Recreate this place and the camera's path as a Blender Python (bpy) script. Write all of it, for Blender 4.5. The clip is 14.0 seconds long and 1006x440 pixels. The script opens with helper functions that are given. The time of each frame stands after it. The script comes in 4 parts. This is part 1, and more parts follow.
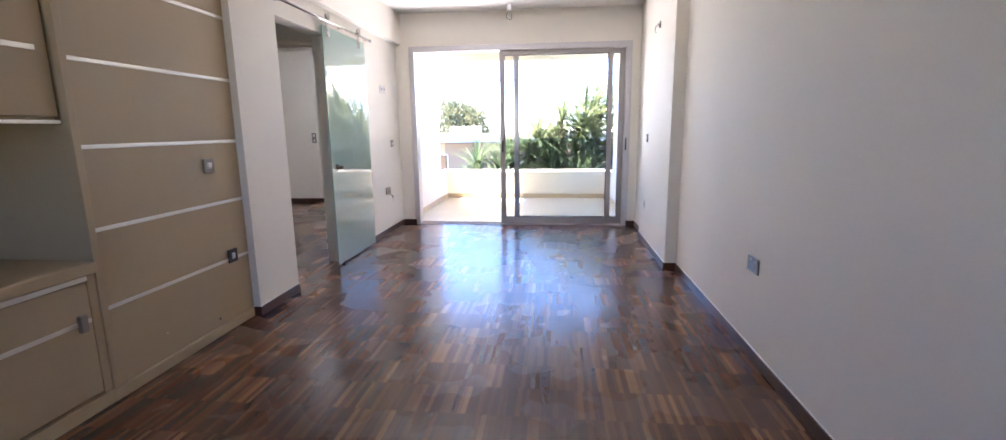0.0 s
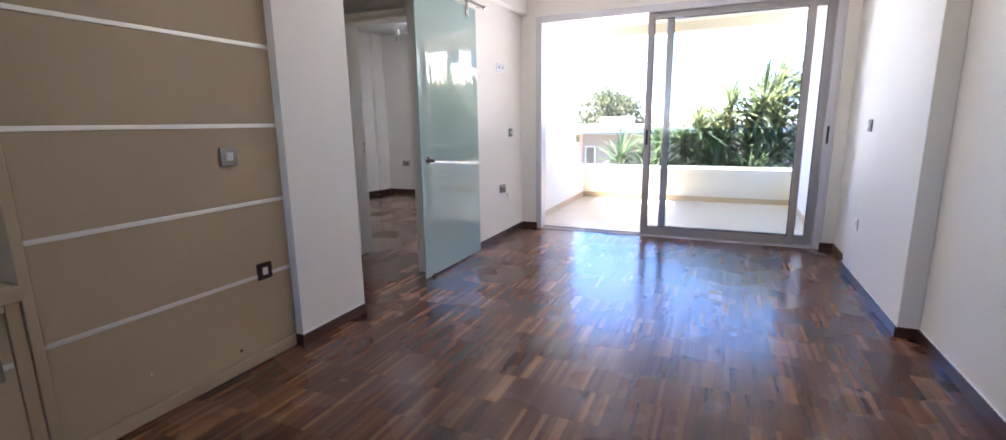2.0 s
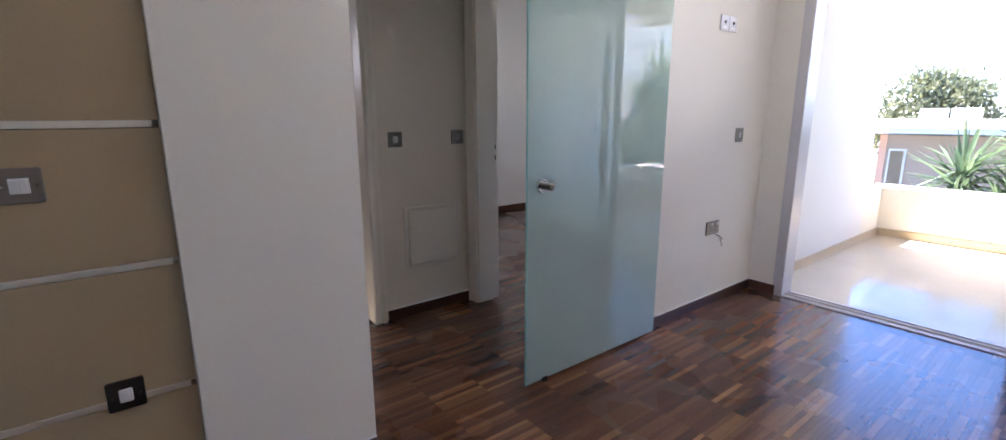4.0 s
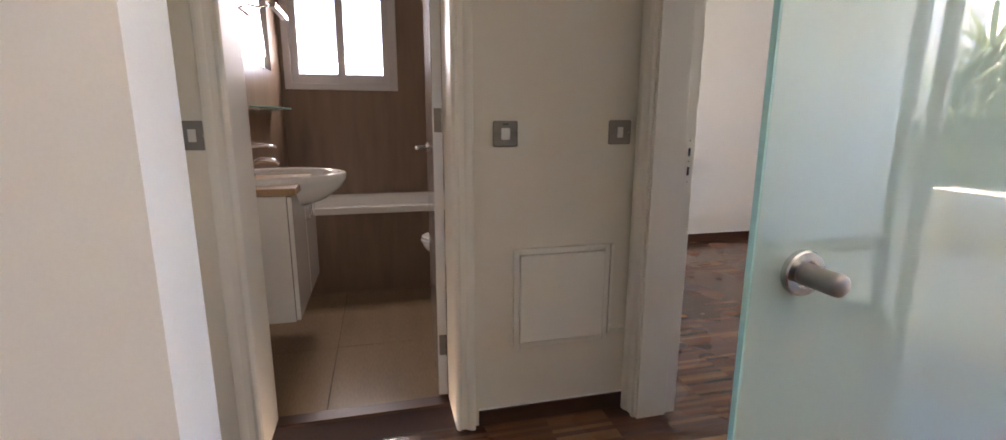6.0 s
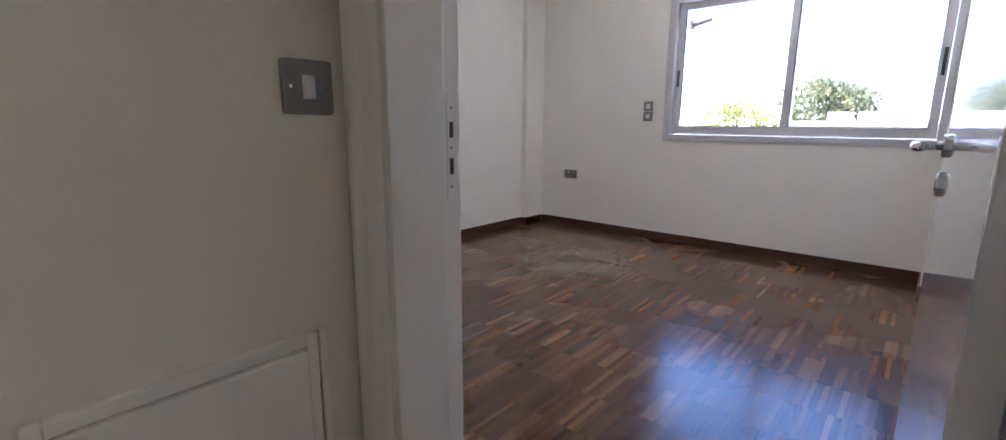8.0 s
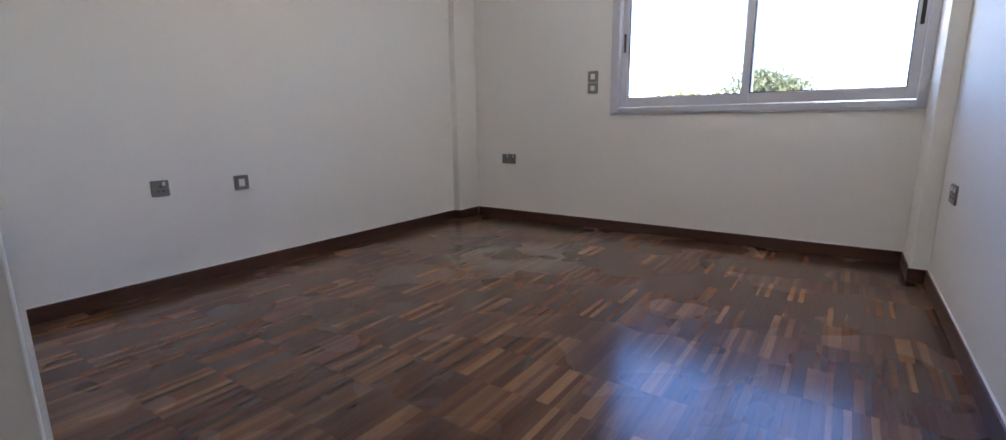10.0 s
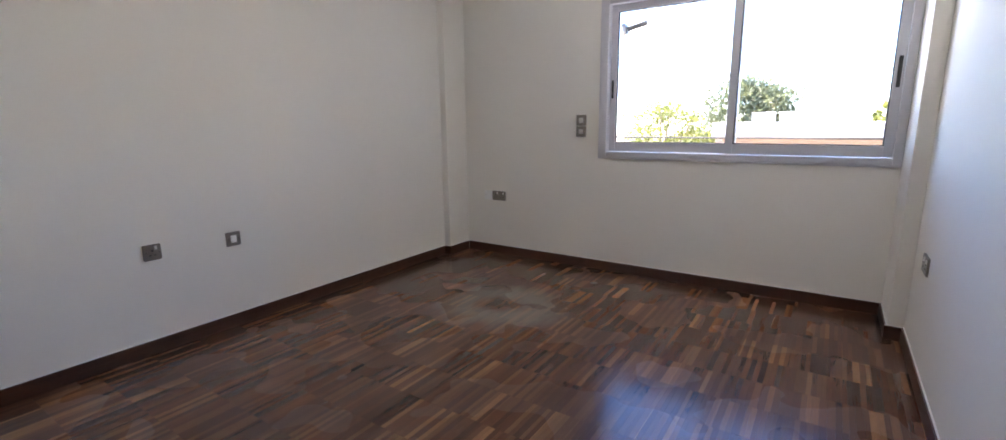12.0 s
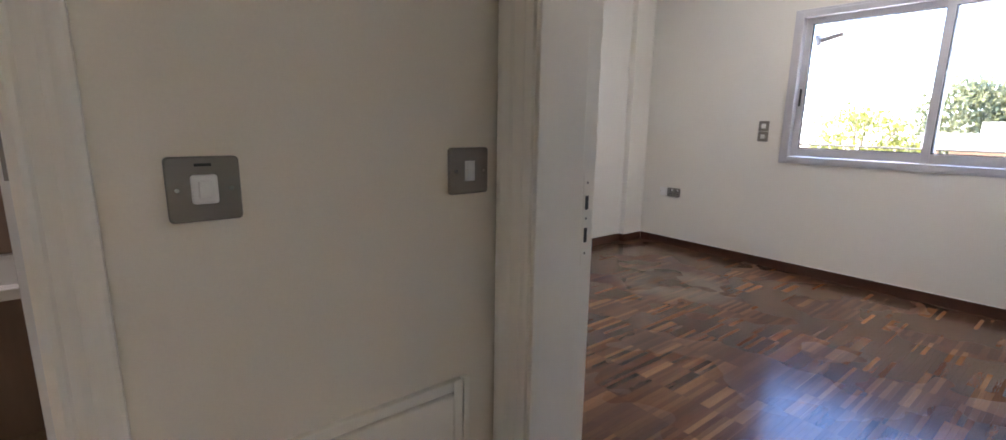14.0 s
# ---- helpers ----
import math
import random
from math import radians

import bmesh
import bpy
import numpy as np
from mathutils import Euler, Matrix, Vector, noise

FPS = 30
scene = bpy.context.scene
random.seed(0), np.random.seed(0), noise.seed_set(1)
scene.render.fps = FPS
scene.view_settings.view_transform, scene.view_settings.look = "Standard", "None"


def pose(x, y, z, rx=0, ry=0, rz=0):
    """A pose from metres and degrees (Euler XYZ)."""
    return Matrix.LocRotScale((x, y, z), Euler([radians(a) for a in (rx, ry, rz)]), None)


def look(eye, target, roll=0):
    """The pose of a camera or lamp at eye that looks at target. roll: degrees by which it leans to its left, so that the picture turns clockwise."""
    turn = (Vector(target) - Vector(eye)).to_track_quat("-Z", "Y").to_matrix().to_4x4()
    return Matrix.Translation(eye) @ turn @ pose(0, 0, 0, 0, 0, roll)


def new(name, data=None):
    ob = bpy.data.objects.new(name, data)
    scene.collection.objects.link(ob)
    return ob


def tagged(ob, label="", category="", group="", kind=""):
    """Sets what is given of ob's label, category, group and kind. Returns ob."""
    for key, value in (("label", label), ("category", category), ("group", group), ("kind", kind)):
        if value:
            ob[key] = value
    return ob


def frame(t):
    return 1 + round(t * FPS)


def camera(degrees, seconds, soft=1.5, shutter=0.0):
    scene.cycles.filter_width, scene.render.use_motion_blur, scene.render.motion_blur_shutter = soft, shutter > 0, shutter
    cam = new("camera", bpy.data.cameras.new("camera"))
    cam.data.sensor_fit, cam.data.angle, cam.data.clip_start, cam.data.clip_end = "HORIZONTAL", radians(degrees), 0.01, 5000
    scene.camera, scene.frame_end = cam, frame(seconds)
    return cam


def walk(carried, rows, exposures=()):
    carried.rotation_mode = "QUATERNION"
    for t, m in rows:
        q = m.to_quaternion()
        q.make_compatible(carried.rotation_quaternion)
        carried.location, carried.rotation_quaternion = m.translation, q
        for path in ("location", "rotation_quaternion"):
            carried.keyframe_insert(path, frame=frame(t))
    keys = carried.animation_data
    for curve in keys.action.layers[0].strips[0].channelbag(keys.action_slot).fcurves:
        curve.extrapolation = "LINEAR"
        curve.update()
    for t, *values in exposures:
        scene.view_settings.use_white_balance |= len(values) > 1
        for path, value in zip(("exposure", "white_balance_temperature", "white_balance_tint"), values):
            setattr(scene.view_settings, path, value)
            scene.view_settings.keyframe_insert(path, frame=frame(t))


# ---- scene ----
cam = camera(91.5, 14.0)
PATH = [
    (0, (0.465, -0.122, 1.293), (0.254, 1.833, 0.927), -0.7),
    (0.5, (0.501, -0.01, 1.3), (0.286, 1.943, 0.926), -0.5),
    (1, (0.533, 0.301, 1.26), (0.136, 2.224, 0.88), -0.4),
    (1.5, (0.528, 0.639, 1.235), (-0.13, 2.487, 0.847), -0.6),
    (2, (0.487, 1.082, 1.232), (-0.309, 2.875, 0.842), -0.8),
    (2.5, (0.403, 1.579, 1.211), (-0.559, 3.287, 0.817), -0.5),
    (3, (0.253, 2.054, 1.22), (-0.915, 3.626, 0.814), -0.3),
    (3.5, (0.136, 2.513, 1.242), (-1.218, 3.925, 0.824), -0.2),
    (4, (-0.024, 2.914, 1.253), (-1.571, 4.111, 0.835), -0.2),
    (4.2, (-0.104, 3.06, 1.258), (-1.721, 4.16, 0.84), -0.1),
    (6.3, (-1.226, 3.815, 1.144), (-3.131, 4.274, 0.743), 0.2),
    (6.5, (-1.34, 3.836, 1.132), (-3.21, 4.423, 0.735), 0.1),
    (7, (-1.602, 3.913, 1.104), (-3.284, 4.918, 0.703), 0.2),
    (7.5, (-1.792, 4.036, 1.095), (-3.202, 5.398, 0.697), 0.5),
    (8, (-1.936, 4.214, 1.065), (-3.216, 5.7, 0.672), 0.3),
    (10.3, (-2.235, 4.881, 0.857), (-3.35, 6.494, 0.467), -0.8),
    (10.5, (-2.243, 4.908, 0.898), (-3.355, 6.524, 0.511), -0.8),
    (11, (-2.233, 4.94, 1.023), (-3.353, 6.553, 0.642), -0.8),
    (11.5, (-2.241, 4.935, 1.159), (-3.342, 6.558, 0.768), -0.6),
    (12, (-2.215, 4.846, 1.206), (-3.308, 6.475, 0.814), -0.7),
    (12.5, (-2.209, 4.634, 1.173), (-3.263, 6.29, 0.791), -0.2),
    (13, (-2.127, 4.464, 1.179), (-3.16, 6.133, 0.794), -0.3),
    (13.5, (-2.04, 4.303, 1.192), (-3.149, 5.924, 0.813), 0.1),
    (14, (-1.953, 4.106, 1.21), (-3.486, 5.329, 0.819), 0.9),
]
walk(cam, [(t, look(eye, target, roll)) for t, eye, target, roll in PATH],
     exposures=[(0.0, 3.75, 6600, 25), (3.0, 3.57, 6250, 24), (4.2, 3.3, 6250, 24), (6.3, 4.1, 7400, 25), (7.0, 4.05, 7200, 25), (7.5, 4.35, 6800, 25), (8.0, 3.8, 6450, 23), (10.3, 3.6, 6500, 22), (12.0, 3.6, 6700, 22), (13.5, 3.7, 6750, 22), (14.0, 3.95, 6850, 22)])

# ---- world and sun ----
SUN_WAY = Vector((0.52, -0.06, -0.85)).normalized()
world = bpy.data.worlds.new("sky")
scene.world = world
world.use_nodes = True
wn = world.node_tree
sky = wn.nodes.new("ShaderNodeTexSky")
sky.sky_type = "NISHITA"
sky.sun_disc = False
sky.air_density = 0.75
sky.ozone_density = 8.0
sky.dust_density = 0.0
sky.sun_elevation = math.asin(-SUN_WAY.z)
sky.sun_rotation = math.atan2(-SUN_WAY.x, -SUN_WAY.y)
wn.links.new(sky.outputs["Color"], wn.nodes["Background"].inputs["Color"])
wn.nodes["Background"].inputs["Strength"].default_value = 0.15
sun = new("sun", bpy.data.lights.new("sun", "SUN"))
sun.data.energy = 5.0
sun.data.angle = radians(0.5)
sun.data.color = (1.0, 0.94, 0.85)
sun.matrix_world = look((-6, 0, 12), Vector((-6, 0, 12)) + SUN_WAY)


# daylight from the sky and the sunlit ground, through the openings
def daylight(name, x, y, z, wide, high, watts, turn=180.0, rise=48.0, spread=88.0, colour=(0.97, 0.98, 1.0)):
    ob = new(name, bpy.data.lights.new(name, "AREA"))
    ob.data.shape, ob.data.size, ob.data.size_y = "RECTANGLE", wide, high
    ob.data.energy, ob.data.spread = watts, radians(spread)
    ob.data.color = colour
    ob.matrix_world = pose(x, y, z, 90 + rise, 0, turn)
    return ob


daylight("daylight_balcony", 0.0, 6.66, 1.2, 2.7, 2.1, 6.5, rise=48.0, spread=74.0, colour=(0.94, 0.97, 1.0))
daylight("daylight_bathroom", -5.03, 3.51, 1.78, 0.6, 0.5, 0.85, turn=-90.0, rise=-15.0, spread=150.0)
daylight("daylight_bedroom", -2.83, 8.79, 1.5, 1.8, 1.0, 4.6, colour=(0.78, 0.88, 1.0))


# ---- materials ----
def material(name, colour=(0.8, 0.8, 0.8), rough=0.5, metal=0.0, vary=0.06, scale=3.0, fine=60.0, bump=0.05,
             coat=0.0, stretch=(1, 1, 1), coat_rough=0.05, spec=0.5):
    """A painted, stony or metal surface with large stains and fine grain."""
    m = bpy.data.materials.new(name)
    m.use_nodes = True
    t = m.node_tree
    b = t.nodes["Principled BSDF"]
    geo = t.nodes.new("ShaderNodeNewGeometry")
    mp = t.nodes.new("ShaderNodeMapping")
    mp.inputs["Scale"].default_value = stretch
    t.links.new(geo.outputs["Position"], mp.inputs["Vector"])
    big = t.nodes.new("ShaderNodeTexNoise")
    big.inputs["Scale"].default_value = scale
    big.inputs["Detail"].default_value = 5
    small = t.nodes.new("ShaderNodeTexNoise")
    small.inputs["Scale"].default_value = fine
    small.inputs["Detail"].default_value = 4
    for n in (big, small):
        t.links.new(mp.outputs["Vector"], n.inputs["Vector"])
    add = t.nodes.new("ShaderNodeMath")
    add.operation = "ADD"
    t.links.new(big.outputs["Fac"], add.inputs[0])
    t.links.new(small.outputs["Fac"], add.inputs[1])
    ramp = t.nodes.new("ShaderNodeMapRange")
    ramp.inputs["From Min"].default_value = 0.6
    ramp.inputs["From Max"].default_value = 1.4
    ramp.inputs["To Min"].default_value = 1 - vary
    ramp.inputs["To Max"].default_value = 1 + vary
    t.links.new(add.outputs[0], ramp.inputs["Value"])
    mul = t.nodes.new("ShaderNodeVectorMath")
    mul.operation = "SCALE"
    mul.inputs[0].default_value = colour
    t.links.new(ramp.outputs["Result"], mul.inputs["Scale"])
    t.links.new(mul.outputs["Vector"], b.inputs["Base Color"])
    b.inputs["Roughness"].default_value = rough
    b.inputs["Metallic"].default_value = metal
    b.inputs["Coat Weight"].default_value = coat
    b.inputs["Coat Roughness"].default_value = coat_rough
    b.inputs["Specular IOR Level"].default_value = spec
    if bump:
        bp = t.nodes.new("ShaderNodeBump")
        bp.inputs["Strength"].default_value = bump
        bp.inputs["Distance"].default_value = 0.004
        t.links.new(add.outputs[0], bp.inputs["Height"])
        t.links.new(bp.outputs["Normal"], b.inputs["Normal"])
    return m


def glass_material(name, tint=(0.95, 0.97, 0.97), rough=0.0):
    """A clear pane: it lets light straight through and mirrors a little."""
    m = bpy.data.materials.new(name)
    m.use_nodes = True
    t = m.node_tree
    clear = t.nodes.new("ShaderNodeBsdfTransparent")
    clear.inputs["Color"].default_value = (*tint, 1)
    gloss = t.nodes.new("ShaderNodeBsdfGlossy")
    gloss.inputs["Roughness"].default_value = rough
    fr = t.nodes.new("ShaderNodeFresnel")
    fr.inputs["IOR"].default_value = 1.3
    mix = t.nodes.new("ShaderNodeMixShader")
    t.links.new(fr.outputs["Fac"], mix.inputs["Fac"])
    t.links.new(clear.outputs[0], mix.inputs[1])
    t.links.new(gloss.outputs[0], mix.inputs[2])
    t.links.new(mix.outputs[0], t.nodes["Material Output"].inputs["Surface"])
    return m


def satin_glass_material(name, tint, through_tint, share, blur=0.06, gloss_ior=2.1):
    """Sandblasted glass: smooth and mirroring in front, milky behind."""
    m = bpy.data.materials.new(name)
    m.use_nodes = True
    t = m.node_tree
    b = t.nodes["Principled BSDF"]
    b.inputs["Base Color"].default_value = (*tint, 1)
    b.inputs["Roughness"].default_value = 0.6
    b.inputs["Specular IOR Level"].default_value = 0.0
    tl = t.nodes.new("ShaderNodeBsdfTranslucent")
    tl.inputs["Color"].default_value = (*tint, 1)
    clear = t.nodes.new("ShaderNodeBsdfRefraction")
    clear.inputs["Color"].default_value = (*through_tint, 1)
    clear.inputs["Roughness"].default_value = blur
    clear.inputs["IOR"].default_value = 1.02
    m1 = t.nodes.new("ShaderNodeMixShader")
    m1.inputs["Fac"].default_value = 0.6
    t.links.new(tl.outputs[0], m1.inputs[1])
    t.links.new(clear.outputs[0], m1.inputs[2])
    m2 = t.nodes.new("ShaderNodeMixShader")
    m2.inputs["Fac"].default_value = share
    t.links.new(b.outputs[0], m2.inputs[1])
    t.links.new(m1.outputs[0], m2.inputs[2])
    gloss = t.nodes.new("ShaderNodeBsdfGlossy")
    gloss.inputs["Roughness"].default_value = 0.0
    fr = t.nodes.new("ShaderNodeFresnel")
    fr.inputs["IOR"].default_value = gloss_ior
    m3 = t.nodes.new("ShaderNodeMixShader")
    t.links.new(fr.outputs["Fac"], m3.inputs["Fac"])
    t.links.new(m2.outputs[0], m3.inputs[1])
    t.links.new(gloss.outputs[0], m3.inputs[2])
    t.links.new(m3.outputs[0], t.nodes["Material Output"].inputs["Surface"])
    return m


COURSE = 0.2455  # length of a parquet strip


def parquet_material(name):
    """Oiled and worn hardwood strips: a tone for each strip, grain along it, a glossy lacquer, a few scuffs."""
    m = bpy.data.materials.new(name)
    m.use_nodes = True
    t = m.node_tree
    b = t.nodes["Principled BSDF"]
    geo = t.nodes.new("ShaderNodeNewGeometry")
    info = t.nodes.new("ShaderNodeObjectInfo")
    both = t.nodes.new("ShaderNodeMath")
    both.operation = "ADD"
    t.links.new(geo.outputs["Random Per Island"], both.inputs[0])
    t.links.new(info.outputs["Random"], both.inputs[1])
    frac = t.nodes.new("ShaderNodeMath")
    frac.operation = "FRACT"
    t.links.new(both.outputs[0], frac.inputs[0])
    ramp = t.nodes.new("ShaderNodeValToRGB")
    e = ramp.color_ramp.elements
    e[0].position, e[0].color = 0.0, (0.046, 0.0168, 0.0088, 1)
    e[1].position, e[1].color = 1.0, (0.215, 0.105, 0.046, 1)
    for p, c in ((0.3, (0.062, 0.0240, 0.0122, 1)), (0.55, (0.084, 0.0335, 0.0165, 1)), (0.78, (0.122, 0.053, 0.025, 1)), (0.9, (0.165, 0.076, 0.034, 1))):
        n = e.new(p)
        n.color = c
    # strips that lie side by side come from one board: part of the tone is shared by a block
    cell = t.nodes.new("ShaderNodeVectorMath")
    cell.operation = "DIVIDE"
    cell.inputs[1].default_value = (0.115, COURSE, 10.0)
    t.links.new(geo.outputs["Position"], cell.inputs[0])
    shift = t.nodes.new("ShaderNodeVectorMath")
    shift.inputs[1].default_value = (0.0, 3.0 / COURSE, 0.5)
    t.links.new(cell.outputs["Vector"], shift.inputs[0])
    snap = t.nodes.new("ShaderNodeVectorMath")
    snap.operation = "FLOOR"
    t.links.new(shift.outputs["Vector"], snap.inputs[0])
    block_tone = t.nodes.new("ShaderNodeTexWhiteNoise")
    t.links.new(snap.outputs["Vector"], block_tone.inputs["Vector"])
    tone = t.nodes.new("ShaderNodeMix")
    tone.inputs["Factor"].default_value = 0.36
    t.links.new(frac.outputs[0], tone.inputs["A"])
    t.links.new(block_tone.outputs["Value"], tone.inputs["B"])
    spread = t.nodes.new("ShaderNodeMapRange")
    spread.inputs["From Min"].default_value = 0.06
    spread.inputs["From Max"].default_value = 0.92
    t.links.new(tone.outputs["Result"], spread.inputs["Value"])
    t.links.new(spread.outputs["Result"], ramp.inputs["Fac"])
    mp = t.nodes.new("ShaderNodeMapping")
    mp.inputs["Scale"].default_value = (1, 0.06, 1)
    t.links.new(geo.outputs["Position"], mp.inputs["Vector"])
    grain = t.nodes.new("ShaderNodeTexNoise")
    grain.inputs["Scale"].default_value = 260
    grain.inputs["Detail"].default_value = 6
    t.links.new(mp.outputs["Vector"], grain.inputs["Vector"])
    gr = t.nodes.new("ShaderNodeMapRange")
    gr.inputs["To Min"].default_value = 0.92
    gr.inputs["To Max"].default_value = 1.9
    t.links.new(grain.outputs["Fac"], gr.inputs["Value"])
    mul = t.nodes.new("ShaderNodeVectorMath")
    mul.operation = "SCALE"
    t.links.new(ramp.outputs["Color"], mul.inputs[0])
    t.links.new(gr.outputs["Result"], mul.inputs["Scale"])
    # a dull grey worn ring in the bedroom
    where = t.nodes.new("ShaderNodeMapping")
    where.vector_type = "TEXTURE"
    where.inputs["Location"].default_value = (-4.02, 7.52, 0)
    where.inputs["Rotation"].default_value = (0, 0, radians(8))
    where.inputs["Scale"].default_value = (0.50, 0.42, 1)
    t.links.new(geo.outputs["Position"], where.inputs["Vector"])
    dist = t.nodes.new("ShaderNodeVectorMath")
    dist.operation = "LENGTH"
    t.links.new(where.outputs["Vector"], dist.inputs[0])
    blot = t.nodes.new("ShaderNodeTexNoise")
    blot.inputs["Scale"].default_value = 9
    blot.inputs["Detail"].default_value = 8
    blot.inputs["Roughness"].default_value = 0.65
    along = t.nodes.new("ShaderNodeMapping")
    along.inputs["Scale"].default_value = (1, 0.35, 1)
    t.links.new(geo.outputs["Position"], along.inputs["Vector"])
    t.links.new(along.outputs["Vector"], blot.inputs["Vector"])
    off = t.nodes.new("ShaderNodeMath")
    off.operation = "MULTIPLY_ADD"
    off.inputs[1].default_value = 0.9
    off.inputs[2].default_value = -0.45
    t.links.new(blot.outputs["Fac"], off.inputs[0])
    dd = t.nodes.new("ShaderNodeMath")
    t.links.new(dist.outputs["Value"], dd.inputs[0])
    t.links.new(off.outputs[0], dd.inputs[1])
    ring = t.nodes.new("ShaderNodeValToRGB")
    r = ring.color_ramp.elements
    r[0].position, r[0].color = 0.12, (0, 0, 0, 1)
    r[1].position, r[1].color = 1.0, (0, 0, 0, 1)
    for p, v in ((0.45, 0.5), (0.62, 0.5)):
        n = r.new(p)
        n.color = (v, v, v, 1)
    t.links.new(dd.outputs[0], ring.inputs["Fac"])
    worn = t.nodes.new("ShaderNodeMix")
    worn.data_type = "RGBA"
    worn.inputs["B"].default_value = (0.30, 0.27, 0.22, 1)
    t.links.new(ring.outputs["Color"], worn.inputs["Factor"])
    t.links.new(mul.outputs["Vector"], worn.inputs["A"])
    t.links.new(worn.outputs["Result"], b.inputs["Base Color"])
    smear = t.nodes.new("ShaderNodeTexNoise")
    smear.inputs["Scale"].default_value = 2.2
    smear.inputs["Detail"].default_value = 2
    t.links.new(geo.outputs["Position"], smear.inputs["Vector"])
    ro = t.nodes.new("ShaderNodeMapRange")
    ro.inputs["To Min"].default_value = 0.20
    ro.inputs["To Max"].default_value = 0.34
    t.links.new(smear.outputs["Fac"], ro.inputs["Value"])
    t.links.new(ro.outputs["Result"], b.inputs["Roughness"])
    b.inputs["Specular IOR Level"].default_value = 0.1
    b.inputs["Coat Weight"].default_value = 0.75
    b.inputs["Coat IOR"].default_value = 1.5
    b.inputs["Coat Roughness"].default_value = 0.19
    bp = t.nodes.new("ShaderNodeBump")
    bp.inputs["Strength"].default_value = 0.12
    bp.inputs["Distance"].default_value = 0.001
    t.links.new(grain.outputs["Fac"], bp.inputs["Height"])
    t.links.new(bp.outputs["Normal"], b.inputs["Normal"])
    return m


def leaf_material(name, dark, light, scale=0.8):
    m = bpy.data.materials.new(name)
    m.use_nodes = True
    t = m.node_tree
    b = t.nodes["Principled BSDF"]
    geo = t.nodes.new("ShaderNodeNewGeometry")
    mix = t.nodes.new("ShaderNodeMix")
    mix.data_type = "RGBA"
    mix.inputs["A"].default_value = (*dark, 1)
    mix.inputs["B"].default_value = (*light, 1)
    t.links.new(geo.outputs["Random Per Island"], mix.inputs["Factor"])
    t.links.new(mix.outputs["Result"], b.inputs["Base Color"])
    b.inputs["Roughness"].default_value = 0.45
    tl = t.nodes.new("ShaderNodeBsdfTranslucent")
    t.links.new(mix.outputs["Result"], tl.inputs["Color"])
    ms = t.nodes.new("ShaderNodeMixShader")
    ms.inputs["Fac"].default_value = 0.5
    t.links.new(b.outputs[0], ms.inputs[1])
    t.links.new(tl.outputs[0], ms.inputs[2])
    t.links.new(ms.outputs[0], t.nodes["Material Output"].inputs["Surface"])
    return m


PAINT = material("white_wall_paint", (0.82, 0.785, 0.705), 0.65, vary=0.025, scale=1.4, fine=220, bump=0.06)
IVORY = material("ivory_wall_paint", (0.83, 0.765, 0.64), 0.6, vary=0.025, scale=1.4, fine=220, bump=0.06)
CEIL = material("ceiling_paint", (0.76, 0.74, 0.70), 0.8, vary=0.02, scale=1.0, fine=180, bump=0.04)
TRIM = material("ivory_gloss_paint", (0.86, 0.81, 0.70), 0.42, vary=0.012, scale=4, fine=90, bump=0.03)
BEIGE = material("beige_lacquered_board", (0.45, 0.345, 0.21), 0.42, vary=0.04, scale=2.0, fine=140, bump=0.03)
STRIP = material("pale_aluminium_strip", (0.84, 0.82, 0.76), 0.3, metal=0.75, vary=0.03, bump=0.02)
SKIRT = material("dark_hardwood", (0.070, 0.028, 0.016), 0.32, vary=0.35, scale=8, fine=120, bump=0.05, stretch=(1, 1, 6))
PARQUET = parquet_material("hardwood_strip_parquet")
GROUT = material("dark_joint", (0.04, 0.018, 0.010), 0.7, vary=0.2)
ALU = material("white_coated_aluminium", (0.60, 0.585, 0.60), 0.35, metal=0.25, vary=0.03, bump=0.02)
# ALU darkened: the backlit shade of the balcony sashes is put into the colour
ALU_BACKLIT = material("backlit_coated_aluminium", (0.40, 0.375, 0.36), 0.4, metal=0.2, vary=0.03, bump=0.02)
GASKET = material("black_rubber", (0.03, 0.03, 0.03), 0.6)
NICKEL = material("brushed_nickel", (0.27, 0.25, 0.225), 0.38, metal=0.85, vary=0.08, fine=300, bump=0.05, stretch=(1, 1, 12))
STEEL = material("polished_steel", (0.62, 0.61, 0.60), 0.16, metal=1.0, vary=0.05, bump=0.01)
CHROME = material("chrome", (0.8, 0.8, 0.82), 0.06, metal=1.0, vary=0.02, bump=0.0)
ROCKER = material("white_plastic", (0.82, 0.81, 0.78), 0.35, vary=0.02, bump=0.0)
BRONZE = material("dark_bronze_metal", (0.05, 0.042, 0.038), 0.4, metal=0.6, vary=0.1, bump=0.02)
BLACK = material("black_plastic", (0.02, 0.02, 0.02), 0.5, bump=0.0)
CLEAR = glass_material("clear_glass")
TINTED = glass_material("smoked_rail_glass", (0.70, 0.79, 0.83))
SATIN = satin_glass_material("sandblasted_green_glass", (0.70, 0.95, 0.88), (0.80, 0.99, 0.94), 0.5, 0.04, 2.5)
GLASS_EDGE = material("green_glass_edge", (0.35, 0.62, 0.56), 0.2, vary=0.03, bump=0.0)
DOOR = material("white_gloss_lacquer", (0.80, 0.785, 0.75), 0.12, vary=0.015, bump=0.0, coat=0.6, coat_rough=0.03)
BATH_WALL = material("brown_stone_tile", (0.245, 0.165, 0.113), 0.34, vary=0.32, scale=1.6, fine=7, bump=0.01, stretch=(1.8, 1.8, 0.3))
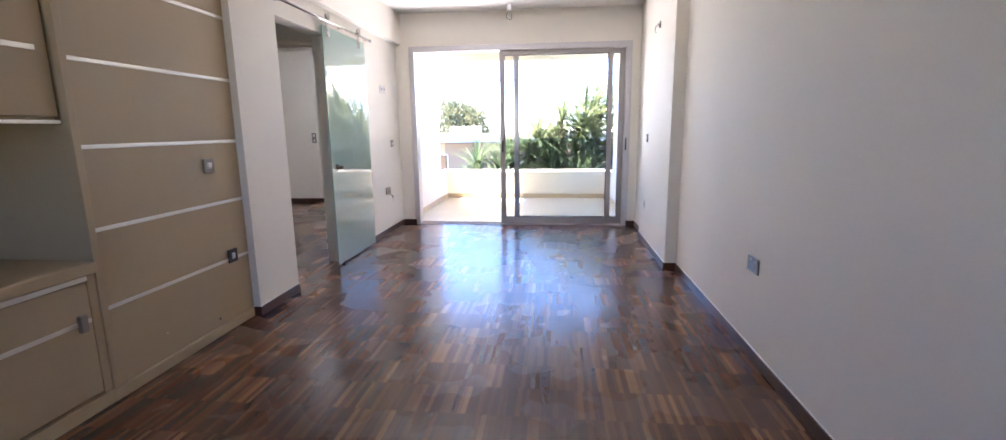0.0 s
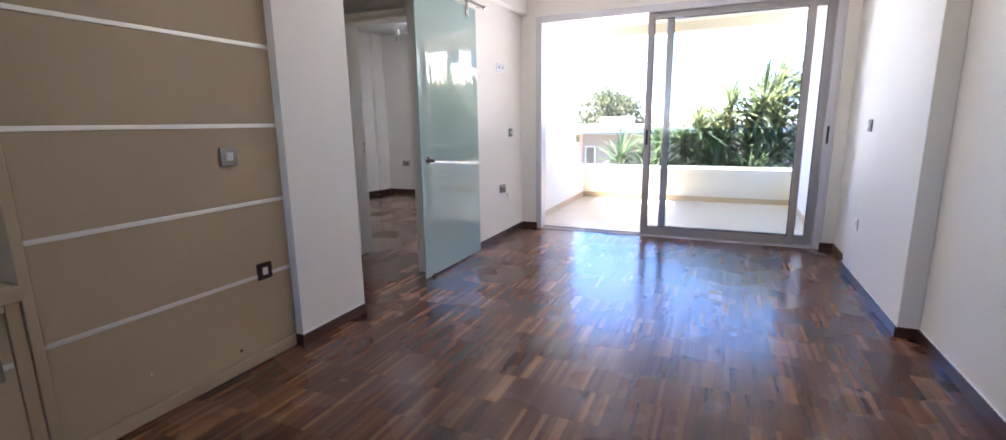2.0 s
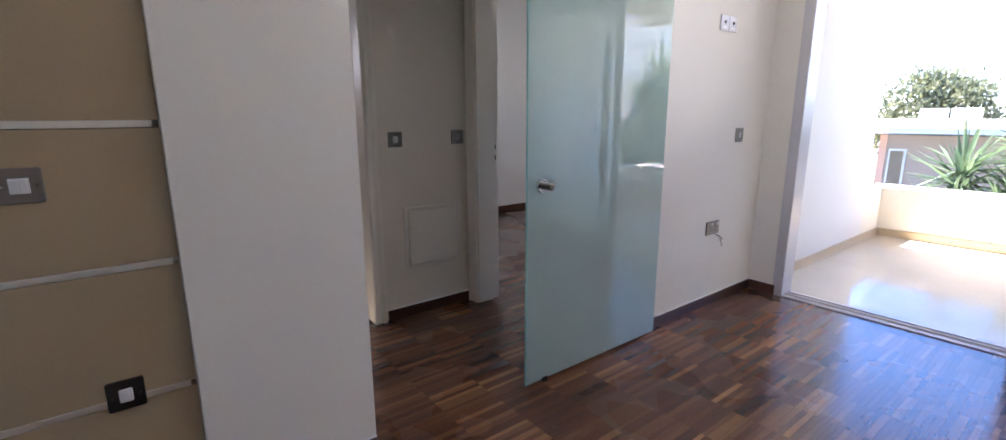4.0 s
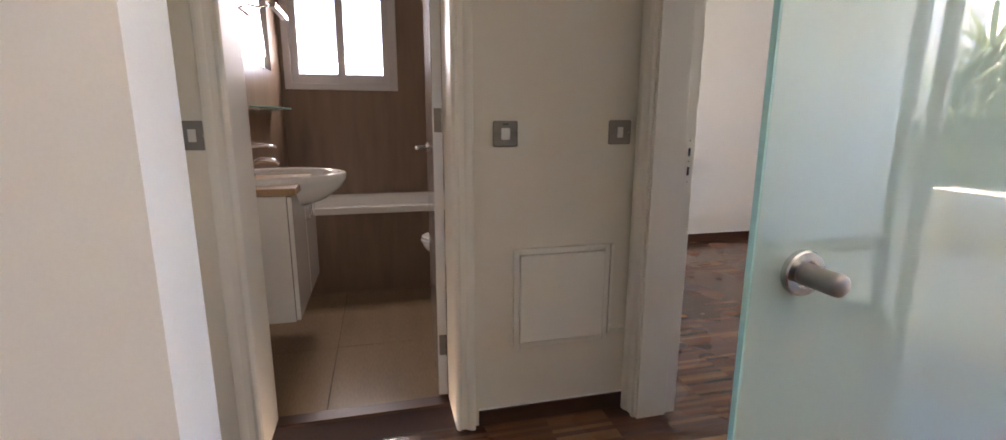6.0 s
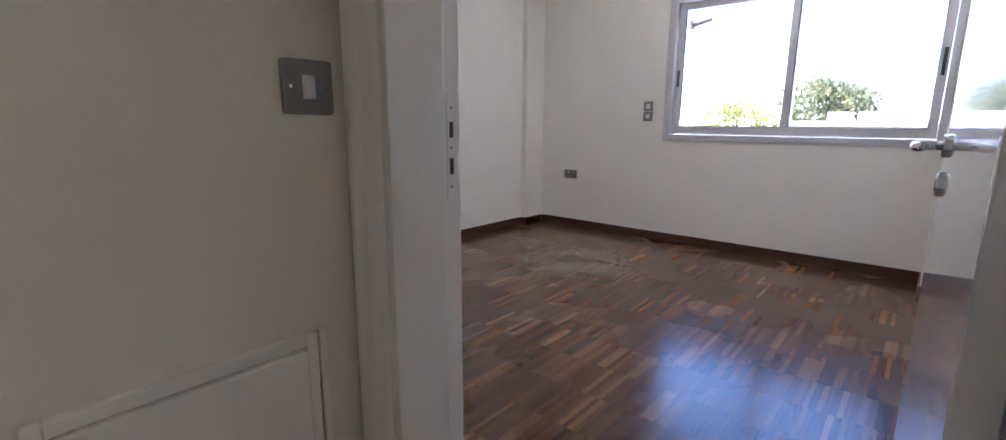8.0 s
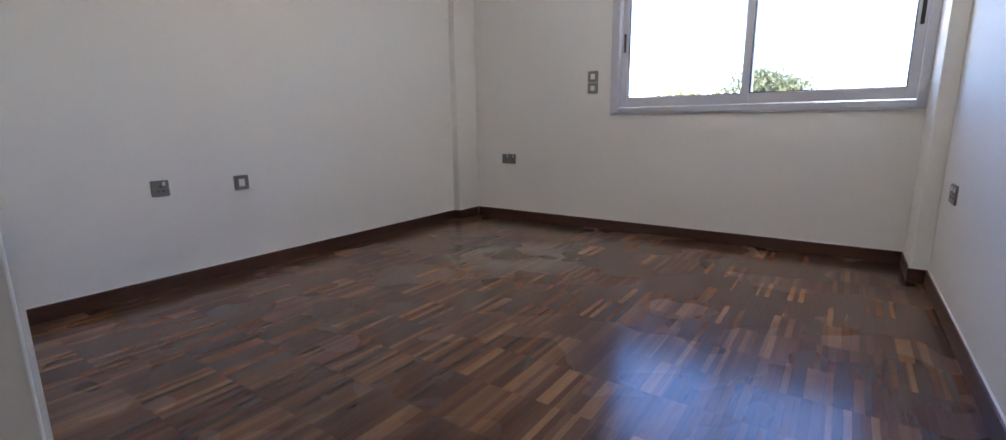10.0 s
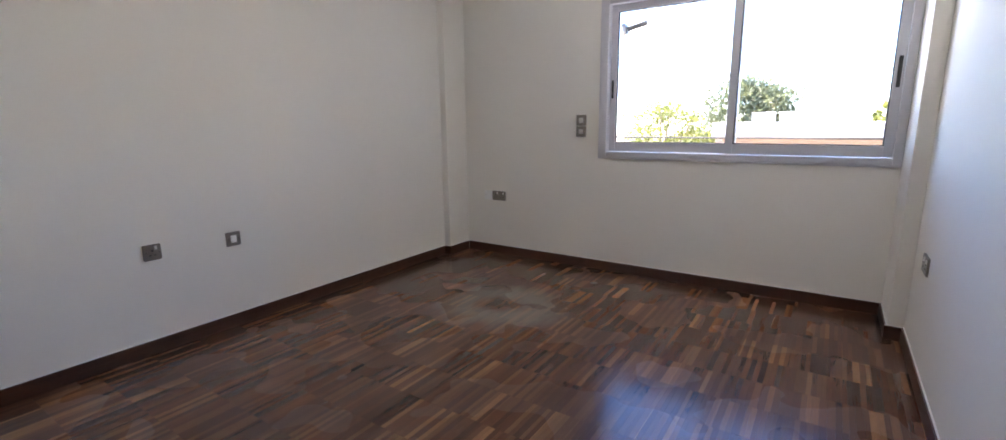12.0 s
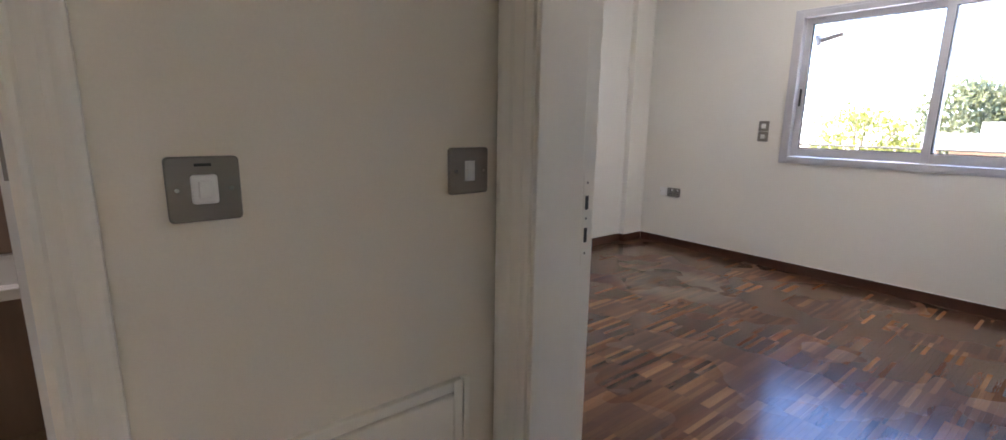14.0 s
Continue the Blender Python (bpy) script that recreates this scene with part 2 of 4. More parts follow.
BATH_FLOOR = material("beige_wood_look_tile", (0.29, 0.205, 0.13), 0.22, vary=0.16, scale=3.0, fine=50, bump=0.02, stretch=(0.5, 2.4, 1))
CERAMIC = material("white_ceramic", (0.84, 0.83, 0.80), 0.08, vary=0.01, bump=0.0, coat=0.5)
OAK = material("light_oak_edge", (0.36, 0.22, 0.11), 0.45, vary=0.15, fine=80)
MIRROR = material("mirror", (0.88, 0.88, 0.88), 0.01, metal=1.0, vary=0.0, bump=0.0)
RENDER_WALL = material("sunlit_white_render", (0.85, 0.83, 0.78), 0.8, vary=0.05, scale=1.5, fine=120, bump=0.15)
CREAM = material("cream_render", (0.84, 0.79, 0.66), 0.8, vary=0.05, scale=1.5, fine=120, bump=0.15)
TILE = material("cream_floor_tile", (0.62, 0.55, 0.44), 0.10, vary=0.06, scale=3, fine=60, bump=0.01)
TILE_SKIRT = material("tan_tile_skirting", (0.55, 0.43, 0.28), 0.3, vary=0.08)
EARTH = material("dry_earth", (0.28, 0.23, 0.16), 0.9, vary=0.25, scale=0.3, fine=6, bump=0.3)
BARK = material("grey_bark", (0.20, 0.15, 0.10), 0.9, vary=0.3, scale=6, fine=40, bump=0.5)
YUCCA = leaf_material("yucca_leaf", (0.075, 0.105, 0.05), (0.30, 0.34, 0.165))
TREE_LEAF = leaf_material("tree_leaf", (0.065, 0.08, 0.04), (0.17, 0.19, 0.10))
BUSH_LEAF = leaf_material("bush_leaf", (0.10, 0.12, 0.022), (0.26, 0.27, 0.06))
BROWN_WALL = material("brown_house_render", (0.34, 0.25, 0.20), 0.85, vary=0.06, scale=1, fine=30)
AGED = material("aged_white_metal", (0.42, 0.41, 0.38), 0.5, vary=0.1, scale=3)
ROOF_WHITE = material("white_flat_roof", (0.60, 0.59, 0.56), 0.7, vary=0.06, scale=0.8)
CABLE = material("black_cable", (0.04, 0.04, 0.04), 0.6, bump=0.0)


# ---- building helpers ----
def box(bm, x0, x1, y0, y1, z0, z1, bevel=0.0):
    made = bmesh.ops.create_cube(bm, size=1.0, matrix=Matrix.LocRotScale(
        ((x0 + x1) / 2, (y0 + y1) / 2, (z0 + z1) / 2), None, (abs(x1 - x0), abs(y1 - y0), abs(z1 - z0))))
    if bevel:
        edges = {e for v in made["verts"] for e in v.link_edges}
        bmesh.ops.bevel(bm, geom=list(edges), offset=bevel, segments=2, affect="EDGES", profile=0.5)
    return bm


def boxes(*rows, bevel=0.0):
    bm = bmesh.new()
    for r in rows:
        box(bm, *r, bevel=bevel)
    return bm


def rod(bm, a, b, r, r2=None, seg=12):
    a, b = Vector(a), Vector(b)
    d = b - a
    m = Matrix.Translation((a + b) / 2) @ d.to_track_quat("Z", "Y").to_matrix().to_4x4()
    bmesh.ops.create_cone(bm, cap_ends=True, segments=seg, radius1=r, radius2=r if r2 is None else r2, depth=d.length, matrix=m)
    return bm


def lathe(bm, profile, m=None, seg=24):
    """Turns (radius, height) pairs round z, then moves them by m."""
    m = m or Matrix.Identity(4)
    rings = []
    for r, h in profile:
        rings.append([bm.verts.new(m @ Vector((r * math.cos(2 * math.pi * k / seg), r * math.sin(2 * math.pi * k / seg), h))) for k in range(seg)])
    for lo, hi in zip(rings, rings[1:]):
        for k in range(seg):
            bm.faces.new((lo[k], lo[(k + 1) % seg], hi[(k + 1) % seg], hi[k]))
    bm.faces.new(list(reversed(rings[0])))
    bm.faces.new(rings[-1])
    return bm


def tube(bm, points, r, seg=10):
    """A bent rod through points."""
    pts = [Vector(p) for p in points]
    rings = []
    for i, p in enumerate(pts):
        d = (pts[min(i + 1, len(pts) - 1)] - pts[max(i - 1, 0)]).normalized()
        q = d.to_track_quat("Z", "Y")
        rr = r[i] if isinstance(r, (list, tuple)) else r
        rings.append([bm.verts.new(p + q @ Vector((rr * math.cos(2 * math.pi * k / seg), rr * math.sin(2 * math.pi * k / seg), 0))) for k in range(seg)])
    for lo, hi in zip(rings, rings[1:]):
        for k in range(seg):
            bm.faces.new((lo[k], lo[(k + 1) % seg], hi[(k + 1) % seg], hi[k]))
    bm.faces.new(list(reversed(rings[0])))
    bm.faces.new(rings[-1])
    return bm


def finish(bm, name, mat, smooth=False):
    bmesh.ops.recalc_face_normals(bm, faces=bm.faces)
    me = bpy.data.meshes.new(name)
    bm.to_mesh(me)
    bm.free()
    me.materials.append(mat)
    if smooth:
        for p in me.polygons:
            p.use_smooth = True
    return me


def part(name, bm, mat, parent, label="", smooth=False):
    ob = new(name, finish(bm, name, mat, smooth))
    ob.parent = parent
    return tagged(ob, label)


def solid(name, bm, mat, label="", category="", group="", kind="", smooth=False):
    return tagged(new(name, finish(bm, name, mat, smooth)), label, category, group, kind)


def structure(name, bm, mat, label, category):
    return solid(name, bm, mat, label, category, kind="structure")


def thing(name, m, label, category, group="", kind=""):
    ob = new(name)
    ob.matrix_basis = m
    ob.empty_display_size = 0.1
    return tagged(ob, label, category, group, kind)


# ---- the shell ----
H = 2.78
FB = -0.035  # bedroom floor level
XL, XR, YB = -1.65, 1.572, 6.47
XH, YD = -2.727, 4.72
BX0, BX1, BY0, BY1 = -5.243, -1.785, 4.90, 8.64
REAR = -3.0

structure("ground", boxes((-90, 90, -60, 160, -3.2, -3.0)), EARTH, "dry bare earth around the building", "ground")
structure("floor", boxes((-2.75, 1.75, REAR - 0.2, 4.80, -0.2, -0.008), (-1.66, 1.75, 4.80, 6.50, -0.2, -0.008), (-5.45, -1.66, 4.80, 8.7, -0.25, FB - 0.008), bevel=0), GROUT,
          "dark screed bed under the strip parquet", "floor")
structure("wall_east", boxes((XR, 1.75, REAR, YB, 0, H)), PAINT, "plain off-white painted plaster wall", "wall")
structure("column_east", boxes((1.467, XR, 4.37, 5.80, 0, H), (1.525, XR, 5.80, YB, 0, H), bevel=0.004), PAINT,
          "off-white plastered pilaster on the wall", "column")
structure("wall_north", boxes((-1.62, -1.455, YB, 6.62, 0, H), (1.40, 1.75, YB, 6.62, 0, H), (-1.455, 1.40, YB, 6.62, 2.345, H)), PAINT,
          "off-white wall around the balcony sliding door", "wall")
structure("wall_west", boxes((-1.745, -1.622, 3.008, 3.54, 0, H), (-1.80, XL, 3.54, 4.455, 2.16, H), (-1.80, XL, 4.455, 4.72, 0, H),
          (BX1, XL, 4.72, YB, FB - 0.05, H), (BX1, -1.62, YB, 8.70, FB - 0.05, 2.9)), PAINT,
          "off-white wall with the open doorway to the hall", "wall")
structure("beam_west", boxes((XL, -1.575, 3.54, YB, 2.39, H), bevel=0.003), PAINT, "off-white plastered beam under the ceiling", "beam")
structure("ceiling", boxes((-5.5, 1.75, REAR - 0.2, 8.85, H, H + 0.2)), CEIL, "flat white painted ceiling", "ceiling")
# unseen rear wall; its opening is added to let skylight brighten the room
structure("wall_south", boxes((-2.75, -1.5, REAR - 0.2, REAR, 0, H), (-0.3, 1.75, REAR - 0.2, REAR, 0, H), (-1.5, -0.3, REAR - 0.2, REAR, 0, 0.95), (-1.5, -0.3, REAR - 0.2, REAR, 2.25, H)), PAINT, "off-white rear wall with an unseen opening added for light", "wall")
structure("wall_kitchen", boxes((-2.75, -2.35, REAR, 2.85, 0, H), (-2.35, -1.72, 2.0, 3.008, 0, H)), PAINT, "plain off-white wall behind the built-in units", "wall")
structure("wall_hall_south", boxes((-2.95, -2.35, 2.85, 2.985, 0, H)), IVORY, "plain ivory end wall of the hall", "wall")
structure("wall_hall_west", boxes((-2.95, XH, 2.985, 3.315, 0, H), (-2.95, XH, 4.04, 4.90, 0, H), (-2.95, XH, 3.315, 4.04, 2.06, H)), IVORY,
          "ivory hall wall with the bathroom doorway", "wall")
structure("wall_bedroom_south", boxes((-5.45, -2.95, YD, BY0, 0, H), (XH, -2.66, YD, BY0, 0, H), (-1.762, -1.745, YD, BY0, 0, H), (-2.66, -1.762, YD, BY0, 2.13, H)), PAINT,
          "off-white wall with the bedroom doorway", "wall")
structure("wall_bedroom_west", boxes((-5.45, BX0, BY0, 8.78, FB - 0.05, H)), PAINT, "plain off-white bedroom wall", "wall")
structure("wall_bedroom_north", boxes((BX0, -3.79, BY1, 8.78, FB - 0.05, H), (-1.865, BX1, BY1, 8.78, FB - 0.05, H), (-3.79, -1.865, BY1, 8.78, FB - 0.05, 0.92),
          (-3.79, -1.865, BY1, 8.78, 2.12, H)), PAINT, "off-white bedroom wall around the window", "wall")
structure("column_bedroom_west", boxes((BX0, -5.175, 8.35, BY1, FB - 0.05, H), bevel=0.003), PAINT, "off-white corner pilaster", "column")
structure("column_bedroom_east", boxes((-1.862, BX1, 8.23, BY1, FB - 0.05, H), bevel=0.003), PAINT, "off-white corner pilaster", "column")

# bathroom shell
TBX, TBY0, TBY1 = -5.05, 3.10, 4.62
structure("wall_bathroom", boxes((TBX - 0.15, TBX, TBY0 - .15, 3.14, 0, H), (TBX - 0.15, TBX, 3.92, TBY1 + .1, 0, H), (TBX - 0.15, TBX, 3.14, 3.92, 0, 1.39),
          (TBX - 0.15, TBX, 3.14, 3.92, 2.15, H), (TBX, -2.95, TBY0 - .15, TBY0, 0, H), (TBX, -2.95, TBY1, TBY1 + .1, 0, H)), BATH_WALL,
          "brown stone-look tiled bathroom wall", "wall")
tf = structure("floor_bathroom", boxes((TBX, -2.95, TBY0, TBY1, -0.2, -0.006)), GROUT, "beige wood-look tiled bathroom floor", "floor")
for i in range(4):
    for j in range(3):
        x1, y0 = -2.952 - 0.60 * i, TBY0 + 0.62 * j - 0.2
        x0, y0, y1 = max(x1 - 0.598, TBX), max(y0, TBY0), min(y0 + 0.618, TBY1)
        if x0 < x1:
            part("tile", boxes((x0, x1, y0, y1, -0.006, 0.0), bevel=0.0012), BATH_FLOOR, tf)

# balcony shell
structure("floor_balcony", boxes((-1.75, 1.60, 6.62, 9.34, -0.25, -0.012)), TILE, "polished cream balcony floor tiles", "floor")
structure("parapet", boxes((-1.75, 1.60, 9.20, 9.34, -0.1, 0.50), (-1.75, -1.62, 8.70, 9.20, -0.1, 0.50), (1.46, 1.60, 8.62, 9.20, -0.1, 0.50), bevel=0.006), CREAM, "low cream rendered balcony parapet", "parapet")
structure("wall_balcony_east", boxes((1.46, 1.60, 6.62, 8.62, -0.1, 2.9)), RENDER_WALL, "white rendered balcony side wall", "wall")
structure("ceiling_balcony", boxes((-1.75, 1.60, 6.62, 9.34, 2.66, 2.9), (-1.75, 1.60, 9.16, 9.34, 2.52, 2.66)), CREAM, "cream balcony soffit with a front beam", "ceiling")


# ---- skirtings ----
SK, ST = 0.066, 0.013
BEAD_LOW = {(-1.622, 3.008), (XL, 4.455), (XH, 4.10), (XH, 2.985), (BX0, BY0), (-5.175, 8.35)}


def skirting(name, rows):
    ob = structure(name, boxes(*rows, bevel=0.003), SKIRT, "dark stained hardwood skirting board", "baseboard")
    bead = []
    for x0, x1, y0, y1, z0, z1 in rows:
        # a white filler line along the wall, on the back of the board's top
        long_x = x1 - x0 > y1 - y0
        on_low = (x0, y0) in BEAD_LOW
        if long_x:
            y0, y1 = (y0, y0 + 0.006) if on_low else (y1 - 0.006, y1)
        else:
            x0, x1 = (x0, x0 + 0.006) if on_low else (x1 - 0.006, x1)
        bead.append((x0, x1, y0, y1, z1 - 0.001, z1 + 0.004))
    part("filler_line", boxes(*bead), ROCKER, ob, "thin white filler line")


skirting("baseboard_east", [(XR - ST, XR, REAR, 4.37 - ST, 0, SK), (1.467, XR, 4.37 - ST, 4.37, 0, SK), (1.467 - ST, 1.467, 4.37 - ST, 5.80, 0, SK),
                            (1.525 - ST, 1.525, 5.80, YB, 0, SK)])
skirting("baseboard_north", [(-1.65, -1.457, YB - ST, YB, 0, SK), (1.402, 1.512, YB - ST, YB, 0, SK)])
skirting("baseboard_west", [(-1.622, -1.622 + ST, 3.008, 3.54, 0, SK), (XL, XL + ST, 4.455, YB - ST, 0, SK), (-1.670, -1.622 + ST, 2.995, 3.008, 0, SK)])
skirting("baseboard_hall", [(XH, XH + ST, 4.10, YD, 0, SK), (XH, XH + ST, 2.985, 3.265, 0, SK), (XH + ST, -2.715, YD - ST, YD, 0, SK)])
skirting("baseboard_bedroom", [(BX0, BX0 + ST, BY0, 8.35 - ST, FB, 0.046), (BX0, -5.175 + ST, 8.35 - ST, 8.35, FB, 0.046), (-5.175, -5.175 + ST, 8.35, BY1 - ST, FB, 0.046),
                               (-5.175 + ST, -1.862 - ST, BY1 - ST, BY1, FB, 0.046), (-1.862 - ST, -1.862, 8.23, BY1, FB, 0.046), (-1.862 - ST, BX1 - ST, 8.23 - ST, 8.23, FB, 0.046),
                               (BX1 - ST, BX1, BY0, 8.23, FB, 0.046)])
structure("tile_skirting", boxes((-1.62, 1.46, 9.188, 9.20, -0.012, 0.07), (-1.62, -1.608, 6.62, 9.188, -0.012, 0.07), (1.448, 1.46, 6.62, 9.188, -0.012, 0.07), bevel=0.002),
          TILE_SKIRT, "tan tile skirting round the balcony", "baseboard")


# ---- electrical fittings ----
def plate(bm, w, h, t=0.009):
    """A plate with rounded corners, its back on y = 0, facing -y."""
    r = 0.006
    pts = []
    for cx, cz, a0 in ((w / 2 - r, h / 2 - r, 0), (-w / 2 + r, h / 2 - r, 90), (-w / 2 + r, -h / 2 + r, 180), (w / 2 - r, -h / 2 + r, 270)):
        for k in range(4):
            a = radians(a0 + 30 * k)
            pts.append((cx + r * math.cos(a), cz + r * math.sin(a)))
    back = [bm.verts.new((x, 0, z)) for x, z in pts]
    mid = [bm.verts.new((x, -t * 0.7, z)) for x, z in pts]
    front = [bm.verts.new((x * (1 - 0.004 / w), -t, z * (1 - 0.004 / h))) for x, z in pts]
    n = len(pts)
    for a, b in ((back, mid), (mid, front)):
        for k in range(n):
            bm.faces.new((a[k], a[(k + 1) % n], b[(k + 1) % n], b[k]))
    bm.faces.new(front)
    bm.faces.new(list(reversed(back)))
    return bm


def screws(ob, w):
    for s in (-1, 1):
        part("screw", rod(bmesh.new(), (s * (w / 2 - 0.012), -0.008, 0), (s * (w / 2 - 0.012), -0.0105, 0), 0.003), STEEL, ob)


def switch(x, y, z, rz, rockers=1, rw=0.016, rh=0.032, w=0.087, h=0.087, label="brushed metal light switch with a white rocker", metal=NICKEL):
    ob = thing("light_switch", pose(x, y, z, 0, 0, rz), label, "switch")
    part("plate", plate(bmesh.new(), w, h), metal, ob)
    part("surround", boxes((-rw * rockers / 2 - 0.003, rw * rockers / 2 + 0.003, -0.0105, -0.006, -rh / 2 - 0.003, rh / 2 + 0.003), bevel=0.001), ROCKER, ob)
    for k in range(rockers):
        cx = (k - (rockers - 1) / 2) * rw
        bm = boxes((cx - rw / 2 + 0.0006, cx + rw / 2 - 0.0006, -0.0145, -0.009, -rh / 2, rh / 2), bevel=0.0012)
        bmesh.ops.rotate(bm, verts=bm.verts, cent=(cx, -0.010, 0), matrix=Matrix.Rotation(radians(6), 3, "X"))
        part("rocker", bm, ROCKER, ob)
    if w > 0.07:
        screws(ob, w)
    return ob


def fused_switch(x, y, z, rz, label="brushed metal water heater switch with a white insert", metal=NICKEL):
    ob = thing("isolator_switch", pose(x, y, z, 0, 0, rz), label, "switch")
    part("plate", plate(bmesh.new(), 0.088, 0.088), metal, ob)
    part("insert", boxes((-0.016, 0.016, -0.0125, -0.006, -0.020, 0.020), bevel=0.004), ROCKER, ob)
    part("rocker", boxes((-0.008, 0.008, -0.0165, -0.011, -0.012, 0.012), bevel=0.002), ROCKER, ob)
    part("indicator", boxes((-0.01, 0.01, -0.0095, -0.008, 0.031, 0.035)), BLACK, ob)
    screws(ob, 0.088)
    return ob


def socket(x, y, z, rz, gangs=2, label="brushed metal double power socket with white switches"):
    w = 0.147 if gangs == 2 else 0.087
    ob = thing("power_socket", pose(x, y, z, 0, 0, rz), label, "socket")
    part("plate", plate(bmesh.new(), w, 0.087), NICKEL, ob)
    for k in range(gangs):
        cx = (k - (gangs - 1) / 2) * 0.066
        part("outlet", boxes((cx - 0.004, cx + 0.004, -0.0098, -0.006, 0.004, 0.016), (cx - 0.017, cx - 0.007, -0.0098, -0.006, -0.018, -0.012),
                             (cx + 0.007, cx + 0.017, -0.0098, -0.006, -0.018, -0.012)), BLACK, ob)
        part("rocker", boxes((cx + 0.012, cx + 0.024, -0.0135, -0.007, 0.014, 0.034), bevel=0.001), ROCKER, ob)
    screws(ob, w)
    return ob


PX = -1.672
switch(PX + 0.001, 2.71, 1.09, 90, rockers=2, label="brushed metal double light switch on a beige panel")
fused_switch(PX + 0.001, 2.837, 0.485, 90, "dark metal cooker outlet with a white insert on a beige panel", BRONZE)
socket(XR, 2.655, 0.53, -90)
sl = socket(XL, 5.889, 0.533, 90, label="brushed metal double socket with loose wires below")
for k, (dx, dz) in enumerate(((0.03, -0.10), (0.05, -0.08), (0.04, -0.12))):
    part("wire", tube(bmesh.new(), [(0.03, -0.004, -0.043), (dx + 0.01, -0.02 - 0.006 * k, -0.06), (dx + 0.02, -0.045, dz)], 0.0022, 6), CABLE if k else ROCKER, sl)
switch(XL, 6.124, 1.123, 90, rw=0.012, rh=0.03, label="narrow brushed metal light switch beside the balcony door")
tv = thing("aerial_socket", pose(XL, 5.871, 1.781, 0, 0, 90), "pair of pale metal aerial and data sockets", "socket")
for s in (-1, 1):
    pl = boxes((s * 0.046 - 0.043, s * 0.046 + 0.043, -0.009, 0, -0.043, 0.043), bevel=0.003)
    part("plate", pl, ALU, tv)
    part("jack", rod(bmesh.new(), (s * 0.046, -0.008, 0.005), (s * 0.046, -0.014, 0.005), 0.009), BLACK, tv)
    part("label_strip", boxes((s * 0.046 - 0.02, s * 0.046 + 0.02, -0.0102, -0.008, -0.03, -0.018)), ROCKER, tv)
switch(1.467, 5.46, 1.175, -90, rw=0.012, rh=0.03, label="narrow brushed metal light switch on the pilaster")
switch(1.467, 5.50, 0.44, -90, rw=0.03, rh=0.03, label="white low outlet plate on the pilaster", metal=ROCKER)
fused_switch(XH, 4.20, 1.115, 90)
switch(XH, 4.634, 1.119, 90)
switch(XH, 3.233, 1.113, 90)
socket(BX0, 5.926, 0.534, 90, gangs=1, label="brushed metal single power socket with a white switch")
switch(BX0, 6.364, 0.520, 90, rw=0.03, rh=0.04, label="brushed metal outlet with a white centre above the skirting")
switch(-3.968, BY1, 1.213, 0, rw=0.032, rh=0.036, label="brushed metal shutter switch, upper of a pair")
switch(-3.968, BY1, 1.122, 0, rw=0.03, rh=0.03, label="brushed metal light switch, lower of a pair")
socket(-4.80, BY1, 0.524, 0)
blank = thing("blank_plate", pose(-4.92, BY1, 0.524), "plain white blanking plate beside a socket", "plate")
part("cover", plate(bmesh.new(), 0.087, 0.087), ROCKER, blank)
screws(blank, 0.087)
socket(BX1, 7.863, 0.507, -90)

# wires left where a wall lamp was
lamp = thing("wall_lamp_outlet", pose(1.467, 5.025, 2.267, 0, 0, -90), "bare wall lamp outlet with bracket and loose wires", "outlet")
part("box", lathe(bmesh.new(), [(0.034, 0), (0.034, 0.006), (0.026, 0.008), (0.02, 0.003)], Matrix.Rotation(radians(90), 4, "X")), CABLE, lamp)
part("bracket", boxes((-0.05, 0.05, -0.016, -0.006, 0.0, 0.016), bevel=0.002), NICKEL, lamp)
for k in range(3):
    part("wire", tube(bmesh.new(), [(0.0, -0.004, 0.0), (-0.02 + 0.02 * k, -0.04, -0.01), (-0.03 + 0.025 * k, -0.05, -0.05 - 0.01 * k), (-0.02 + 0.01 * k, -0.03, -0.075)], 0.0025, 6),
         (CABLE, ROCKER, NICKEL)[k], lamp)


# bare bulbs
def bulb(x, y, z, label):
    ob = thing("pendant_bulb", pose(x, y, z), label, "lamp")
    part("cord", tube(bmesh.new(), [(0, 0, 0.075), (0.003, 0, 0.2), (-0.002, 0, H - z - 0.02)], 0.003, 6), ROCKER, ob)
    part("rose", lathe(bmesh.new(), [(0.045, H - z - 0.001), (0.045, H - z - 0.012), (0.02, H - z - 0.03)]), ROCKER, ob, smooth=False)
    part("holder", lathe(bmesh.new(), [(0.019, 0.03), (0.021, 0.05), (0.016, 0.085), (0.006, 0.09)], seg=16), ROCKER, ob, "white plastic lamp holder")
    part("bulb", lathe(bmesh.new(), [(0.004, -0.062), (0.018, -0.057), (0.028, -0.04), (0.030, -0.022), (0.024, 0.002), (0.014, 0.022), (0.013, 0.032)], seg=20),
         CLEAR, ob, "clear glass bulb", smooth=True)
    part("filament", tube(bmesh.new(), [(0, 0, 0.03), (0.006, 0, -0.01), (-0.006, 0, -0.02), (0, 0, 0.028)], 0.0012, 5), STEEL, ob)
    return ob


bulb(0.0, 4.98, 2.41, "bare clear bulb hanging on a short white cord")
bulb(-3.5, 6.75, 2.36, "bare clear bulb hanging on a white cord in the bedroom")

